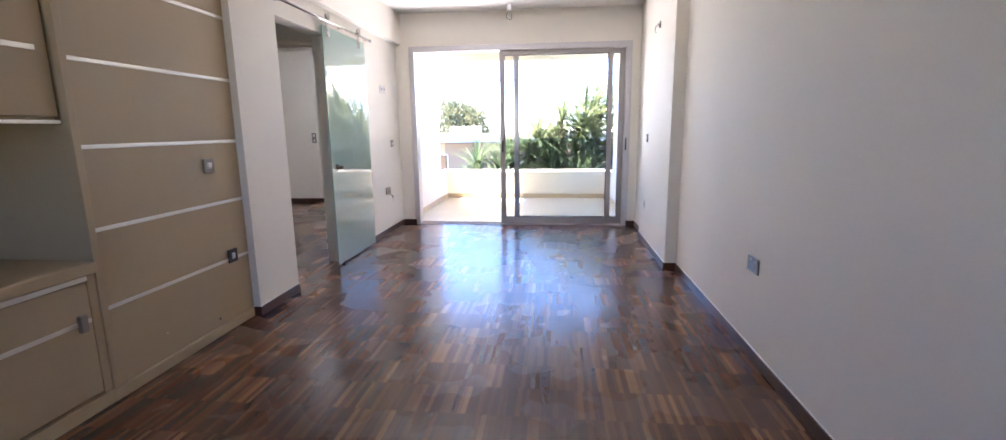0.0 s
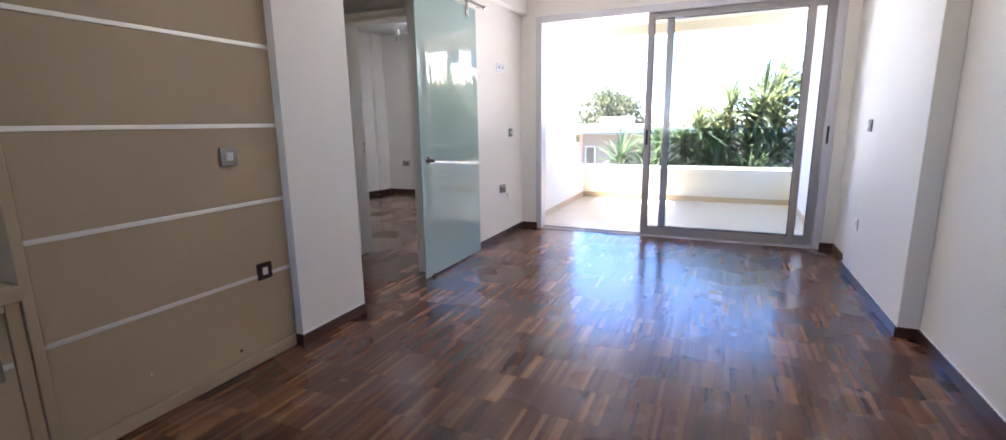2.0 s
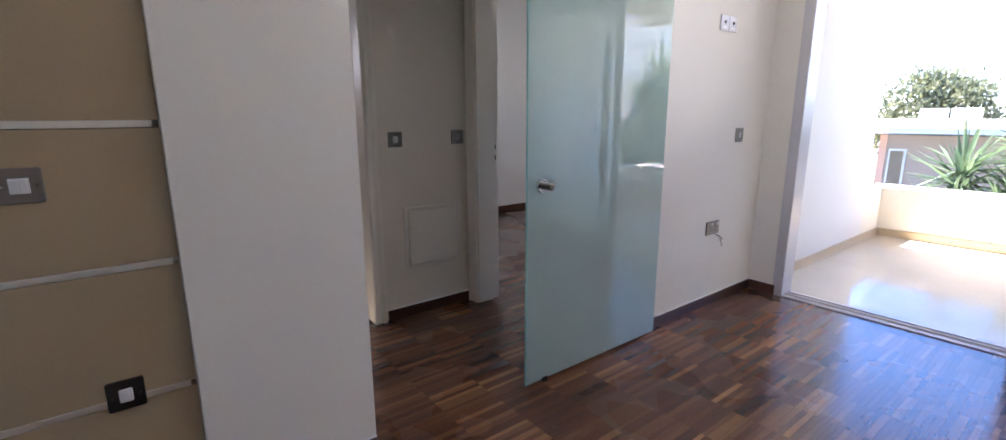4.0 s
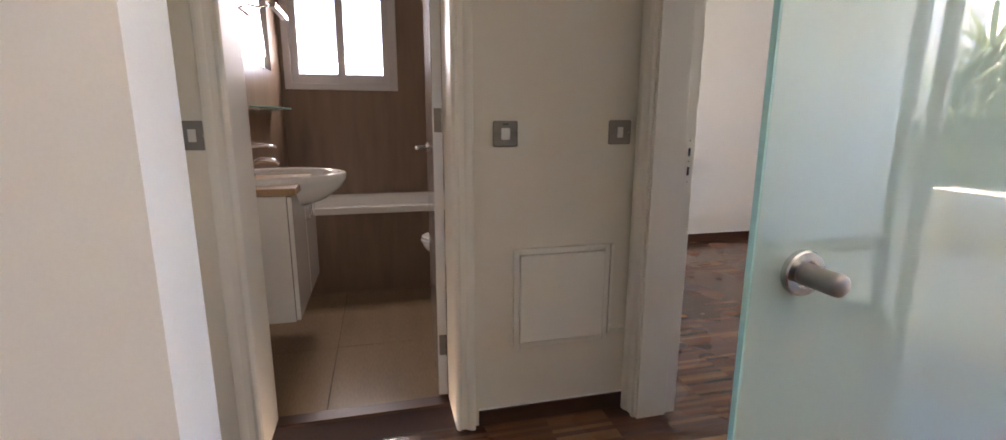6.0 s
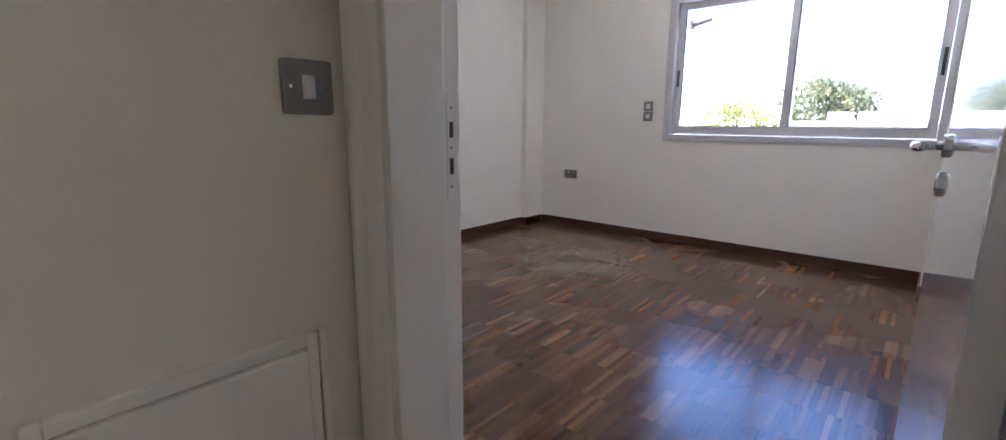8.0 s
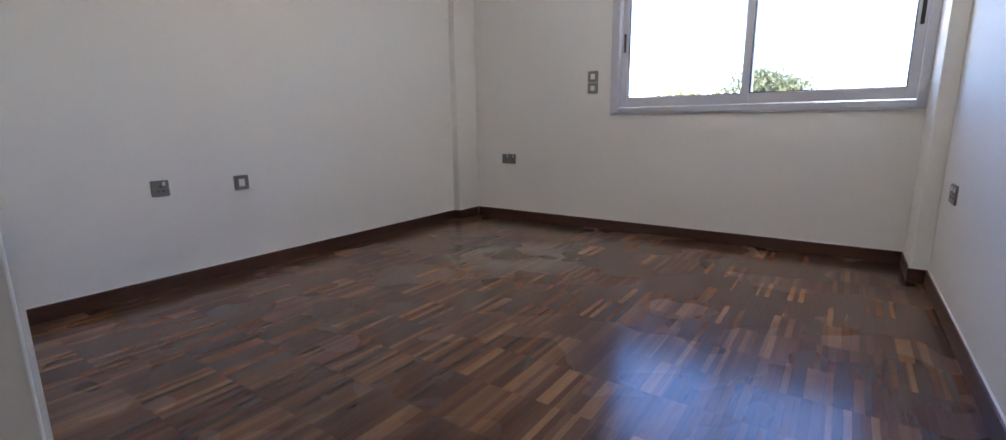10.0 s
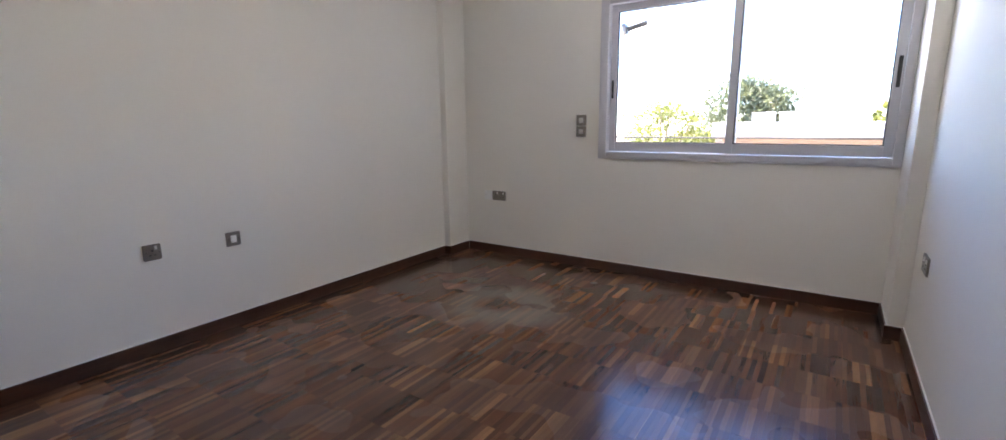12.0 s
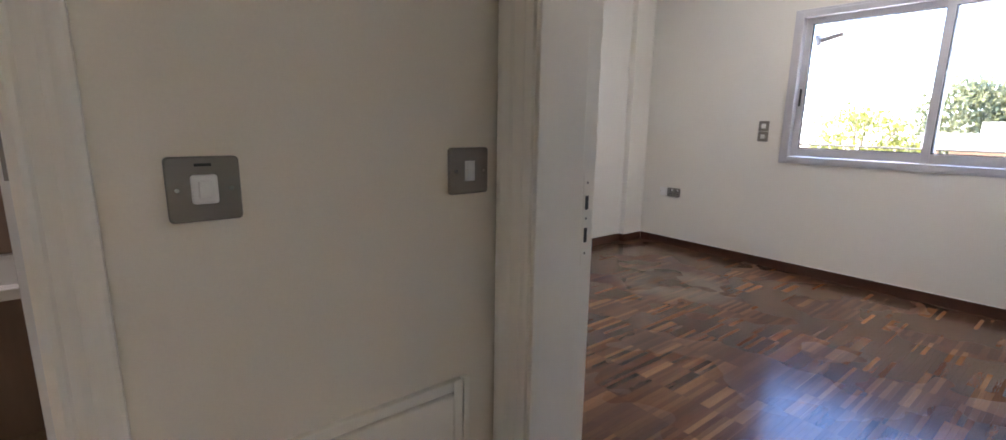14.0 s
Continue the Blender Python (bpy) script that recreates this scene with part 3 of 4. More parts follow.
# ---- beige wall panelling and built-in units ----
panel = thing("wall_panelling", pose(0, 0, 0), "beige lacquered wall panelling with pale horizontal metal strips", "panelling")
ZS = (0.055, 0.465, 0.848, 1.234, 1.625, 2.013, 2.40, 2.70)
for z0, z1 in zip(ZS, ZS[1:]):
    part("board", boxes((-1.71, PX, 1.905, 3.007, z0 + 0.010, z1 - 0.010), bevel=0.002), BEIGE, panel)
for z in ZS[1:-1]:
    part("strip", boxes((-1.71, PX + 0.003, 1.905, 2.992, z - 0.0095, z + 0.0095), bevel=0.002), STRIP, panel, "pale metal strip")
part("plinth", boxes((-1.71, PX + 0.012, 1.86, 2.994, 0.001, 0.062), bevel=0.006), BEIGE, panel)
part("end_post", boxes((-1.71, PX + 0.008, 1.868, 1.903, 0.062, 2.70), bevel=0.004), BEIGE, panel)
part("plug_hole", rod(bmesh.new(), (PX - 0.004, 2.654, 0.114), (PX + 0.0012, 2.654, 0.114), 0.008), BLACK, panel, "dark empty screw hole")
part("filler_dot", rod(bmesh.new(), (PX - 0.004, 2.23, 0.20), (PX + 0.001, 2.23, 0.20), 0.004), ROCKER, panel, "small white filler dot")
part("side_return", boxes((-2.34, -1.70, 1.868, 1.99, 0.0, 2.70), bevel=0.002), BEIGE, panel)
part("niche_back", boxes((-2.348, -2.33, 0.0, 1.866, 0.66, 2.70)), BEIGE, panel)


def base_cabinet(y0, y1, handle_y):
    ob = thing("base_cabinet", pose(0, 0, 0), "beige lacquered base cabinet with a pale strip and metal handle", "cabinet", "beige built-in units")
    part("body", boxes((-2.32, -1.70, y0, y1, 0.07, 0.655), bevel=0.002), BEIGE, ob)
    part("plinth", boxes((-2.30, -1.665, y0, y1, 0.001, 0.07), bevel=0.003), BEIGE, ob)
    d = part("door", boxes((-1.699, -1.672, y0 + 0.012, y1 - 0.045, 0.085, 0.628), bevel=0.004), BEIGE, ob)
    part("strip", boxes((-1.672, -1.667, y0 + 0.012, y1 - 0.05, 0.435, 0.455), bevel=0.001), STRIP, d, "pale metal strip")
    part("handle", boxes((-1.672, -1.648, handle_y - 0.017, handle_y + 0.017, 0.405, 0.485), bevel=0.004), NICKEL, d, "brushed metal pull")
    part("frame_stile", boxes((-1.71, PX + 0.002, y1 - 0.042, y1, 0.07, 0.655), bevel=0.004), BEIGE, ob)
    part("top_strip", boxes((-1.70, -1.662, y0, y1 - 0.045, 0.632, 0.655), bevel=0.002), STRIP, ob)
    return ob


base_cabinet(1.20, 1.865, 1.765)
base_cabinet(0.52, 1.195, 0.60)
base_cabinet(-0.16, 0.515, 0.43)
structure_top = solid("worktop", boxes((-2.328, -1.645, -0.16, 1.866, 0.658, 0.716), bevel=0.008), BEIGE, "beige laminated worktop on the built-in cabinets", "worktop")


def wall_cabinet(y0, y1):
    ob = thing("wall_cabinet", pose(0, 0, 0), "beige lacquered wall cabinet with a pale metal strip", "cabinet", "beige built-in units")
    part("body", boxes((-2.328, -1.73, y0, y1, 1.355, 2.30), bevel=0.002), BEIGE, ob)
    d = part("door", boxes((-1.729, -1.705, y0 + 0.004, y1 - 0.004, 1.37, 2.295), bevel=0.003), BEIGE, ob)
    part("strip", boxes((-1.705, -1.699, y0 + 0.004, y1 - 0.06, 1.64, 1.662), bevel=0.001), STRIP, d, "pale metal strip")
    part("light_rail", boxes((-1.75, -1.70, y0, y1, 1.338, 1.354), bevel=0.002), STRIP, ob)
    return ob


wall_cabinet(1.20, 1.862)
wall_cabinet(0.52, 1.195)
wall_cabinet(-0.16, 0.515)

# ---- sandblasted glass sliding door to the hall ----
gd = thing("sliding_glass_door", pose(0, 0, 0), "sandblasted greenish glass door hanging open on a steel rail", "door")
GX = -1.608
part("leaf", boxes((GX - 0.005, GX + 0.005, 4.272, 5.245, 0.014, 2.222), bevel=0.001), SATIN, gd, "milky green glass leaf")
part("polished_edge", boxes((GX - 0.0055, GX + 0.0055, 4.268, 4.2715, 0.014, 2.222)), GLASS_EDGE, gd, "bright green polished edge")
part("rail", rod(bmesh.new(), (-1.590, 3.42, 2.268), (-1.590, 5.44, 2.268), 0.0125, seg=16), STEEL, gd, "round steel rail", smooth=True)
for y in (4.36, 5.07):
    part("hanger", boxes((GX + 0.006, GX + 0.018, y - 0.02, y + 0.02, 2.13, 2.30), bevel=0.003), STEEL, gd)
    part("roller", lathe(bmesh.new(), [(0.032, -0.012), (0.032, -0.006), (0.024, -0.003), (0.024, 0.003), (0.032, 0.006), (0.032, 0.012)],
                         Matrix.Translation((-1.590, y, 2.305)) @ Matrix.Rotation(radians(90), 4, "Y")), STEEL, gd, smooth=False)
    for dz in (2.15, 2.19):
        part("bolt", rod(bmesh.new(), (GX + 0.016, y, dz), (GX + 0.026, y, dz), 0.010), CHROME, gd)
for y in (3.50, 5.40):
    part("stop", rod(bmesh.new(), (-1.590, y - 0.012, 2.268), (-1.590, y + 0.012, 2.268), 0.02), STEEL, gd)
for y in (3.6, 4.7, 5.36):
    part("rail_fixing", rod(bmesh.new(), (XL - 0.01, y, 2.268), (-1.598, y, 2.268), 0.009), STEEL, gd)
part("knob_rose", lathe(bmesh.new(), [(0.0335, 0.0), (0.0335, 0.009), (0.0315, 0.0115), (0.021, 0.0115), (0.020, 0.006)],
                        Matrix.Translation((GX + 0.005, 4.352, 0.951)) @ Matrix.Rotation(radians(90), 4, "Y"), seg=40), STEEL, gd, "brushed steel rose")
part("knob", lathe(bmesh.new(), [(0.016, 0.006), (0.016, 0.012), (0.0165, 0.060), (0.0155, 0.066), (0.011, 0.070), (0.003, 0.0712)],
                   Matrix.Translation((GX + 0.005, 4.352, 0.951)) @ Matrix.Rotation(radians(90), 4, "Y"), seg=32), NICKEL, gd, "brushed steel knob", smooth=True)
part("knob_back", lathe(bmesh.new(), [(0.033, 0.0), (0.033, 0.007), (0.026, 0.010)],
                        Matrix.Translation((GX - 0.005, 4.352, 0.951)) @ Matrix.Rotation(radians(-90), 4, "Y")), STEEL, gd)
part("floor_guide", boxes((GX - 0.014, GX + 0.014, 4.37, 4.40, 0.0005, 0.024), bevel=0.002), BLACK, gd, "small black floor guide")


# ---- aluminium balcony sliding door ----
def sash(ob, x0, x1, y, z0, z1, d=0.04, st=0.062, bottom=0.085, top=0.06, glass=None, metal=ALU):
    fr = part("sash", boxes((x0, x0 + st, y - d / 2, y + d / 2, z0, z1), (x1 - st, x1, y - d / 2, y + d / 2, z0, z1),
                            (x0 + st, x1 - st, y - d / 2, y + d / 2, z0, z0 + bottom), (x0 + st, x1 - st, y - d / 2, y + d / 2, z1 - top, z1), bevel=0.003), metal, ob)
    part("gasket", boxes((x0 + st, x0 + st + 0.006, y - 0.012, y + 0.012, z0 + bottom, z1 - top), (x1 - st - 0.006, x1 - st, y - 0.012, y + 0.012, z0 + bottom, z1 - top),
                         (x0 + st + 0.006, x1 - st - 0.006, y - 0.012, y + 0.012, z0 + bottom, z0 + bottom + 0.006),
                         (x0 + st + 0.006, x1 - st - 0.006, y - 0.012, y + 0.012, z1 - top - 0.006, z1 - top)), GASKET, fr)
    pane = part("pane", boxes((x0 + st, x1 - st, y - 0.004, y + 0.004, z0 + bottom, z1 - top)), glass or CLEAR, fr, "clear glass pane")
    pane.visible_shadow = False
    return fr


sd = thing("door_balcony", pose(0, 0, 0), "white aluminium sliding balcony door, one leaf slid open", "door", kind="structure")
part("outer_frame", boxes((-1.455, -1.40, 6.445, 6.60, 0.0, 2.343), (1.345, 1.40, 6.445, 6.60, 0.0, 2.343), (-1.40, 1.345, 6.445, 6.60, 2.29, 2.343), bevel=0.004), ALU, sd)
part("track", boxes((-1.40, 1.345, 6.45, 6.60, -0.004, 0.008), (-1.40, 1.345, 6.493, 6.499, 0.008, 0.02), (-1.40, 1.345, 6.543, 6.549, 0.008, 0.02), bevel=0.001), ALU, sd)
part("architrave", boxes((-1.472, -1.45, 6.455, YB, 0.07, 2.365), (1.395, 1.42, 6.455, YB, 0.07, 2.365), (-1.45, 1.395, 6.455, YB, 2.341, 2.365), bevel=0.005), ALU, sd)
lf = sash(sd, -0.27, 1.19, 6.497, 0.018, 2.292, metal=ALU_BACKLIT)
part("pull_handle", boxes((-0.25, -0.228, 6.462, 6.478, 0.98, 1.14), bevel=0.004), BLACK, lf, "dark recessed pull")
sash(sd, -0.09, 1.345, 6.546, 0.018, 2.292, metal=ALU_BACKLIT)
part("lock", boxes((1.36, 1.378, 6.437, 6.447, 1.0, 1.16), bevel=0.003), BLACK, sd, "dark lock keep")

# ---- glass balustrade on the parapet ----
gl = thing("glass_balustrade", pose(0, 0, 0), "smoked glass balustrade panels on the parapet", "balustrade")
for x0, x1 in ((-1.66, 0.02), (0.03, 1.455)):
    pn = part("glass_panel", boxes((x0, x1, 9.265, 9.275, 0.505, 1.11), bevel=0.001), TINTED, gl)
    pn.visible_shadow = False
part("channel", boxes((-1.70, 1.455, 9.25, 9.29, 0.498, 0.53), bevel=0.003), ALU, gl)


# ---- doors, architraves ----
MOULDING = ((0.0, 0.0), (0.0, 0.011), (0.05, 0.015), (0.14, 0.018), (0.23, 0.016), (0.29, 0.012), (0.40, 0.0125), (0.55, 0.015), (0.62, 0.020),
            (0.70, 0.0235), (0.80, 0.026), (0.92, 0.0265), (0.98, 0.024), (1.0, 0.018), (1.0, 0.0))  # share of the width, depth


def architrave(name, axis, a0, a1, face, out, top, w=0.088, far=1.0, label="ivory painted moulded door frame"):
    """One mitred moulding round an opening from a0 to a1; far: the width of its last leg as a share of the first.
    axis 'x': the opening runs along x in a wall at y = face; 'y': along y at x = face."""
    bm = bmesh.new()
    rings = []
    for at, way, up in ((a0, -1.0, 0.0), (a0, -1.0, 1.0), (a1, far, 1.0), (a1, far, 0.0)):
        ring = []
        for u, d in MOULDING:
            along, z, off = at + way * u * w, (top + u * w) * up, face + out * d
            ring.append(bm.verts.new((along, off, z) if axis == "x" else (off, along, z)))
        rings.append(ring)
    n = len(MOULDING)
    for lo, hi in zip(rings, rings[1:]):
        for k in range(n):
            bm.faces.new((lo[k], lo[(k + 1) % n], hi[(k + 1) % n], hi[k]))
    bm.faces.new(rings[0])
    bm.faces.new(rings[-1])
    return structure(name, bm, TRIM, label, "door frame")


architrave("trim_bathroom", "y", 3.338, 4.015, XH, 1, 2.035, w=0.07)
architrave("trim_bedroom", "x", -2.632, -1.829, YD, -1, 2.105, w=0.085, far=0.33)
structure("door_lining_bathroom", boxes((-2.952, XH + 0.004, 3.316, 3.340, 0, 2.06), (-2.952, XH + 0.004, 4.013, 4.039, 0, 2.06), (-2.952, XH + 0.004, 3.340, 4.013, 2.034, 2.059),
          bevel=0.002), TRIM, "ivory painted bathroom door lining", "door frame")
structure("door_lining_bedroom", boxes((-2.659, -2.631, YD - 0.004, 4.892, 0, 2.13), (-1.830, -1.763, YD - 0.004, 4.892, 0, 2.13), (-2.631, -1.830, YD - 0.004, 4.892, 2.104, 2.129),
          (-2.631, -2.619, YD - 0.004, 4.842, 0, 2.104), bevel=0.002), TRIM, "ivory painted bedroom door lining", "door frame")
keep = thing("strike_plate", pose(-2.631, 4.867, 1.016), "painted strike plate with two dark slots", "lock part")
part("plate", boxes((0.0, 0.0012, -0.011, 0.011, -0.10, 0.10), bevel=0.0004), TRIM, keep)
part("latch_slot", boxes((0.0008, 0.0020, -0.0045, 0.0045, 0.019, 0.048)), BLACK, keep)
part("bolt_slot", boxes((0.0008, 0.0020, -0.0045, 0.0045, -0.051, -0.020)), BLACK, keep)
for dz in (0.075, -0.075, 0.0):
    part("screw", rod(bmesh.new(), (0.0008, 0, dz), (0.002, 0, dz), 0.0025), NICKEL, keep)


def lever(ob, x, y, z, side, to):
    """A lever handle on a leaf's face that looks along side * x; the lever points along to * y."""
    rose = part("handle_rose", lathe(bmesh.new(), [(0.026, 0), (0.026, 0.007), (0.022, 0.010), (0.012, 0.011)], Matrix.Translation((x, y, z)) @ Matrix.Rotation(radians(90 * side), 4, "Y")), STEEL, ob, "brushed steel rose")
    pts = [(x, y, z), (x + side * 0.03, y, z), (x + side * 0.05, y + to * 0.012, z), (x + side * 0.056, y + to * 0.05, z), (x + side * 0.054, y + to * 0.10, z), (x + side * 0.045, y + to * 0.125, z)]
    part("lever", tube(bmesh.new(), pts, [0.010, 0.010, 0.0105, 0.0105, 0.010, 0.008], 12), STEEL, rose, "brushed steel lever", smooth=True)
    key = part("key_rose", lathe(bmesh.new(), [(0.022, 0), (0.022, 0.007), (0.017, 0.010)], Matrix.Translation((x, y, z - 0.085)) @ Matrix.Diagonal((1, 0.8, 1.25, 1)) @ Matrix.Rotation(radians(90 * side), 4, "Y")), STEEL, ob)
    part("keyhole", boxes((x + side * 0.0095, x + side * 0.0115, y - 0.003, y + 0.003, z - 0.10, z - 0.075)), BLACK, key)


bd = thing("bedroom_door", pose(-1.841, 4.898, 0, 0, 0, 1.7), "white gloss lacquered bedroom door, standing wide open", "door")
part("leaf", boxes((-0.042, 0.0, 0.004, 0.835, FB + 0.008, 2.095), bevel=0.002), DOOR, bd)
lever(bd, -0.042, 0.78, 1.018, -1, -1)
lever(bd, 0.0, 0.78, 1.018, 1, -1)
part("lock_plate", boxes((-0.032, -0.010, 0.834, 0.8365, 0.90, 1.12), bevel=0.0005), STEEL, bd, "steel lock face plate")
for z in (0.22, 1.19, 1.86):
    hb = part("hinge", rod(bmesh.new(), (0.004, 0.0, z - 0.05), (0.004, 0.0, z + 0.05), 0.006), STEEL, bd)
    part("hinge_leaf", boxes((0.006, 0.0095, -0.062, -0.004, z - 0.05, z + 0.05), bevel=0.0008), NICKEL, hb, "brushed steel hinge leaf")
    for dz, dy in ((0.034, -0.022), (0.0, -0.044), (-0.034, -0.022)):
        part("screw", rod(bmesh.new(), (0.007, dy, z + dz), (0.0045, dy, z + dz), 0.005), STEEL, hb)

td = thing("bathroom_door", pose(-2.957, 4.010, 0, 0, 0, -3.0), "white bathroom door, swung open inwards", "door")
part("leaf", boxes((-0.60, 0.0, -0.036, 0.002, 0.012, 2.03), bevel=0.002), DOOR, td)
rs = part("handle_rose", lathe(bmesh.new(), [(0.025, 0), (0.025, 0.007), (0.012, 0.011)], Matrix.Translation((-0.545, -0.036, 1.03)) @ Matrix.Rotation(radians(90), 4, "X")), STEEL, td)
part("lever", tube(bmesh.new(), [(-0.545, -0.036, 1.03), (-0.545, -0.084, 1.03), (-0.52, -0.09, 1.03), (-0.43, -0.088, 1.03)], 0.0095, 12), STEEL, rs, smooth=True)
for z in (0.24, 1.16, 1.85):
    hg = part("hinge", boxes((-0.001, 0.0022, -0.03, -0.004, z - 0.045, z + 0.045), bevel=0.0006), NICKEL, td, "steel butt hinge")
    part("hinge_pin", rod(bmesh.new(), (0.004, 0.001, z - 0.045), (0.004, 0.001, z + 0.045), 0.005), STEEL, hg)

# hatch and pipe box in the hall
hatch = thing("access_hatch", pose(XH, 4.232, 0.312), "cream painted access hatch low on the wall", "hatch")
part("frame", boxes((0.0, 0.016, 0.0, 0.022, 0.0, 0.388), (0.0, 0.016, 0.36, 0.382, 0.0, 0.388), (0.0, 0.016, 0.022, 0.36, 0.0, 0.022), (0.0, 0.016, 0.022, 0.36, 0.366, 0.388), bevel=0.003), TRIM, hatch)
part("cover", boxes((0.0, 0.024, 0.024, 0.358, 0.024, 0.364), bevel=0.005), TRIM, hatch)
trunk = solid("cable_trunking", boxes((XH, XH + 0.014, 4.618, 4.70, 0.333, 0.352), (XH, XH + 0.014, 4.618, 4.632, 0.352, 0.70), bevel=0.002), TRIM, "thin cream cable trunking beside the hatch", "trunking")
structure("threshold_bathroom", boxes((-2.965, -2.90, 3.340, 4.013, -0.01, 0.004), bevel=0.001), SKIRT, "dark hardwood threshold strip", "threshold")

# ---- bedroom window ----
bw = thing("window_bedroom", pose(0, 0, 0), "white aluminium sliding window with two panes", "window", kind="structure")
part("outer_frame", boxes((-3.795, -3.745, 8.625, 8.76, 0.917, 2.123), (-1.91, -1.862, 8.625, 8.76, 0.917, 2.123), (-3.745, -1.91, 8.625, 8.76, 0.917, 0.962), (-3.745, -1.91, 8.625, 8.76, 2.078, 2.123), bevel=0.004), ALU, bw)
part("casing", boxes((-3.812, -3.778, 8.628, BY1, 0.905, 2.14), (-3.778, -1.864, 8.628, BY1, 0.905, 0.935), (-3.778, -1.864, 8.628, BY1, 2.105, 2.14), bevel=0.003), ALU, bw)
s1 = sash(bw, -3.742, -2.80, 8.70, 0.965, 2.08, st=0.05, bottom=0.07, top=0.05)
s2 = sash(bw, -2.86, -1.912, 8.655, 0.965, 2.08, st=0.05, bottom=0.07, top=0.05)
part("latch", boxes((-3.728, -3.712, 8.672, 8.682, 1.38, 1.52), bevel=0.003), BLACK, s1, "dark recessed latch")
part("latch", boxes((-1.946, -1.926, 8.628, 8.636, 1.38, 1.56), bevel=0.003), BLACK, s2, "dark recessed latch")
structure("sill_outside", boxes((-3.85, -1.62, 8.781, 8.87, 0.86, 0.90), bevel=0.005), CREAM, "cream outer window sill", "window sill")
arm = thing("awning_bracket", pose(-3.60, 8.83, 1.93, 0, -12, 0), "grey metal awning bracket outside the window", "bracket")
part("arm", boxes((-0.09, 0.09, -0.015, 0.015, -0.02, 0.02), bevel=0.004), NICKEL, arm)
part("foot", boxes((-0.10, -0.07, -0.05, 0.02, -0.045, 0.045), bevel=0.004), NICKEL, arm)

# ---- bathroom ----
tw = thing("window_bathroom", pose(0, 0, 0), "white aluminium bathroom window with frosted panes", "window", kind="structure")
FROST = satin_glass_material("frosted_window_glass", (0.9, 0.9, 0.88), (0.95, 0.95, 0.95), 0.85)
part("outer_frame", boxes((TBX - 0.06, TBX + 0.012, 3.125, 3.175, 1.375, 2.165), (TBX - 0.06, TBX + 0.012, 3.88, 3.935, 1.375, 2.165),
                          (TBX - 0.06, TBX + 0.012, 3.175, 3.88, 1.375, 1.425), (TBX - 0.06, TBX + 0.012, 3.175, 3.88, 2.115, 2.165), bevel=0.004), ALU, tw)
for y0, y1, x in ((3.175, 3.55, TBX - 0.038), (3.505, 3.88, TBX - 0.014)):
    fr = part("sash", boxes((x - 0.011, x + 0.011, y0, y0 + 0.05, 1.425, 2.115), (x - 0.011, x + 0.011, y1 - 0.05, y1, 1.425, 2.115),
                            (x - 0.011, x + 0.011, y0 + 0.05, y1 - 0.05, 1.425, 1.49), (x - 0.011, x + 0.011, y0 + 0.05, y1 - 0.05, 2.06, 2.115), bevel=0.002), ALU, tw)
    part("pane", boxes((x - 0.003, x + 0.003, y0 + 0.05, y1 - 0.05, 1.49, 2.06)), FROST, fr, "frosted glass pane")

van = thing("vanity_unit", pose(0, 0, 0), "white wall-hung vanity cabinet with an oak-edged top", "cabinet")
part("body", boxes((-3.96, -3.24, TBY0, 3.385, 0.285, 0.845), bevel=0.002), DOOR, van)
for x0, x1, hx in ((-3.955, -3.602, -3.64), (-3.598, -3.245, -3.56)):
    d = part("door", boxes((x0, x1, 3.387, 3.405, 0.29, 0.84), bevel=0.003), DOOR, van)
    part("handle", tube(bmesh.new(), [(hx, 3.404, 0.80), (hx, 3.43, 0.79), (hx, 3.43, 0.69), (hx, 3.404, 0.68)], 0.005, 8), CHROME, d, "chrome bow handle")
part("top", boxes((-3.97, -3.23, TBY0, 3.425, 0.847, 0.880), bevel=0.004), OAK, van, "oak-edged worktop")
wb = thing("wash_basin", pose(-3.60, 3.28, 0.881), "white ceramic semi-recessed wash basin", "basin")
bm = bmesh.new()
N = 40
prof = [(0.45, -0.13), (0.70, -0.10), (0.90, -0.05), (1.0, -0.004), (1.0, 0.022), (0.97, 0.030), (0.90, 0.028), (0.84, 0.005), (0.70, -0.075), (0.35, -0.10), (0.06, -0.105)]
rings = []
for r, h in prof:
    ring = []
    for k in range(N):
        a = 2 * math.pi * k / N
        yy = math.sin(a)
        ring.append(bm.verts.new((0.27 * r * math.cos(a) * (1 - 0.08 * max(0, yy)), r * (0.33 if yy > 0 else 0.26) * yy, h)))
    rings.append(ring)
for lo, hi in zip(rings, rings[1:]):
    for k in range(N):
        bm.faces.new((lo[k], lo[(k + 1) % N], hi[(k + 1) % N], hi[k]))
bm.faces.new(rings[-1])
bm.faces.new(list(reversed(rings[0])))
part("bowl", bm, CERAMIC, wb, smooth=True)
part("drain", rod(bmesh.new(), (0, 0.0, -0.106), (0, 0.0, -0.100), 0.022), CHROME, wb, "chrome drain")
tap = thing("basin_tap", pose(-3.62, 3.165, 0.893), "chrome single-lever basin mixer tap", "tap")
part("body", lathe(bmesh.new(), [(0.028, 0), (0.028, 0.006), (0.022, 0.012), (0.021, 0.09), (0.024, 0.10), (0.022, 0.125), (0.008, 0.132)], seg=20), CHROME, tap, smooth=True)
part("spout", tube(bmesh.new(), [(0, 0.01, 0.06), (0, 0.06, 0.078), (0, 0.11, 0.07), (0, 0.135, 0.055)], [0.014, 0.014, 0.013, 0.011], 14), CHROME, tap, smooth=True)
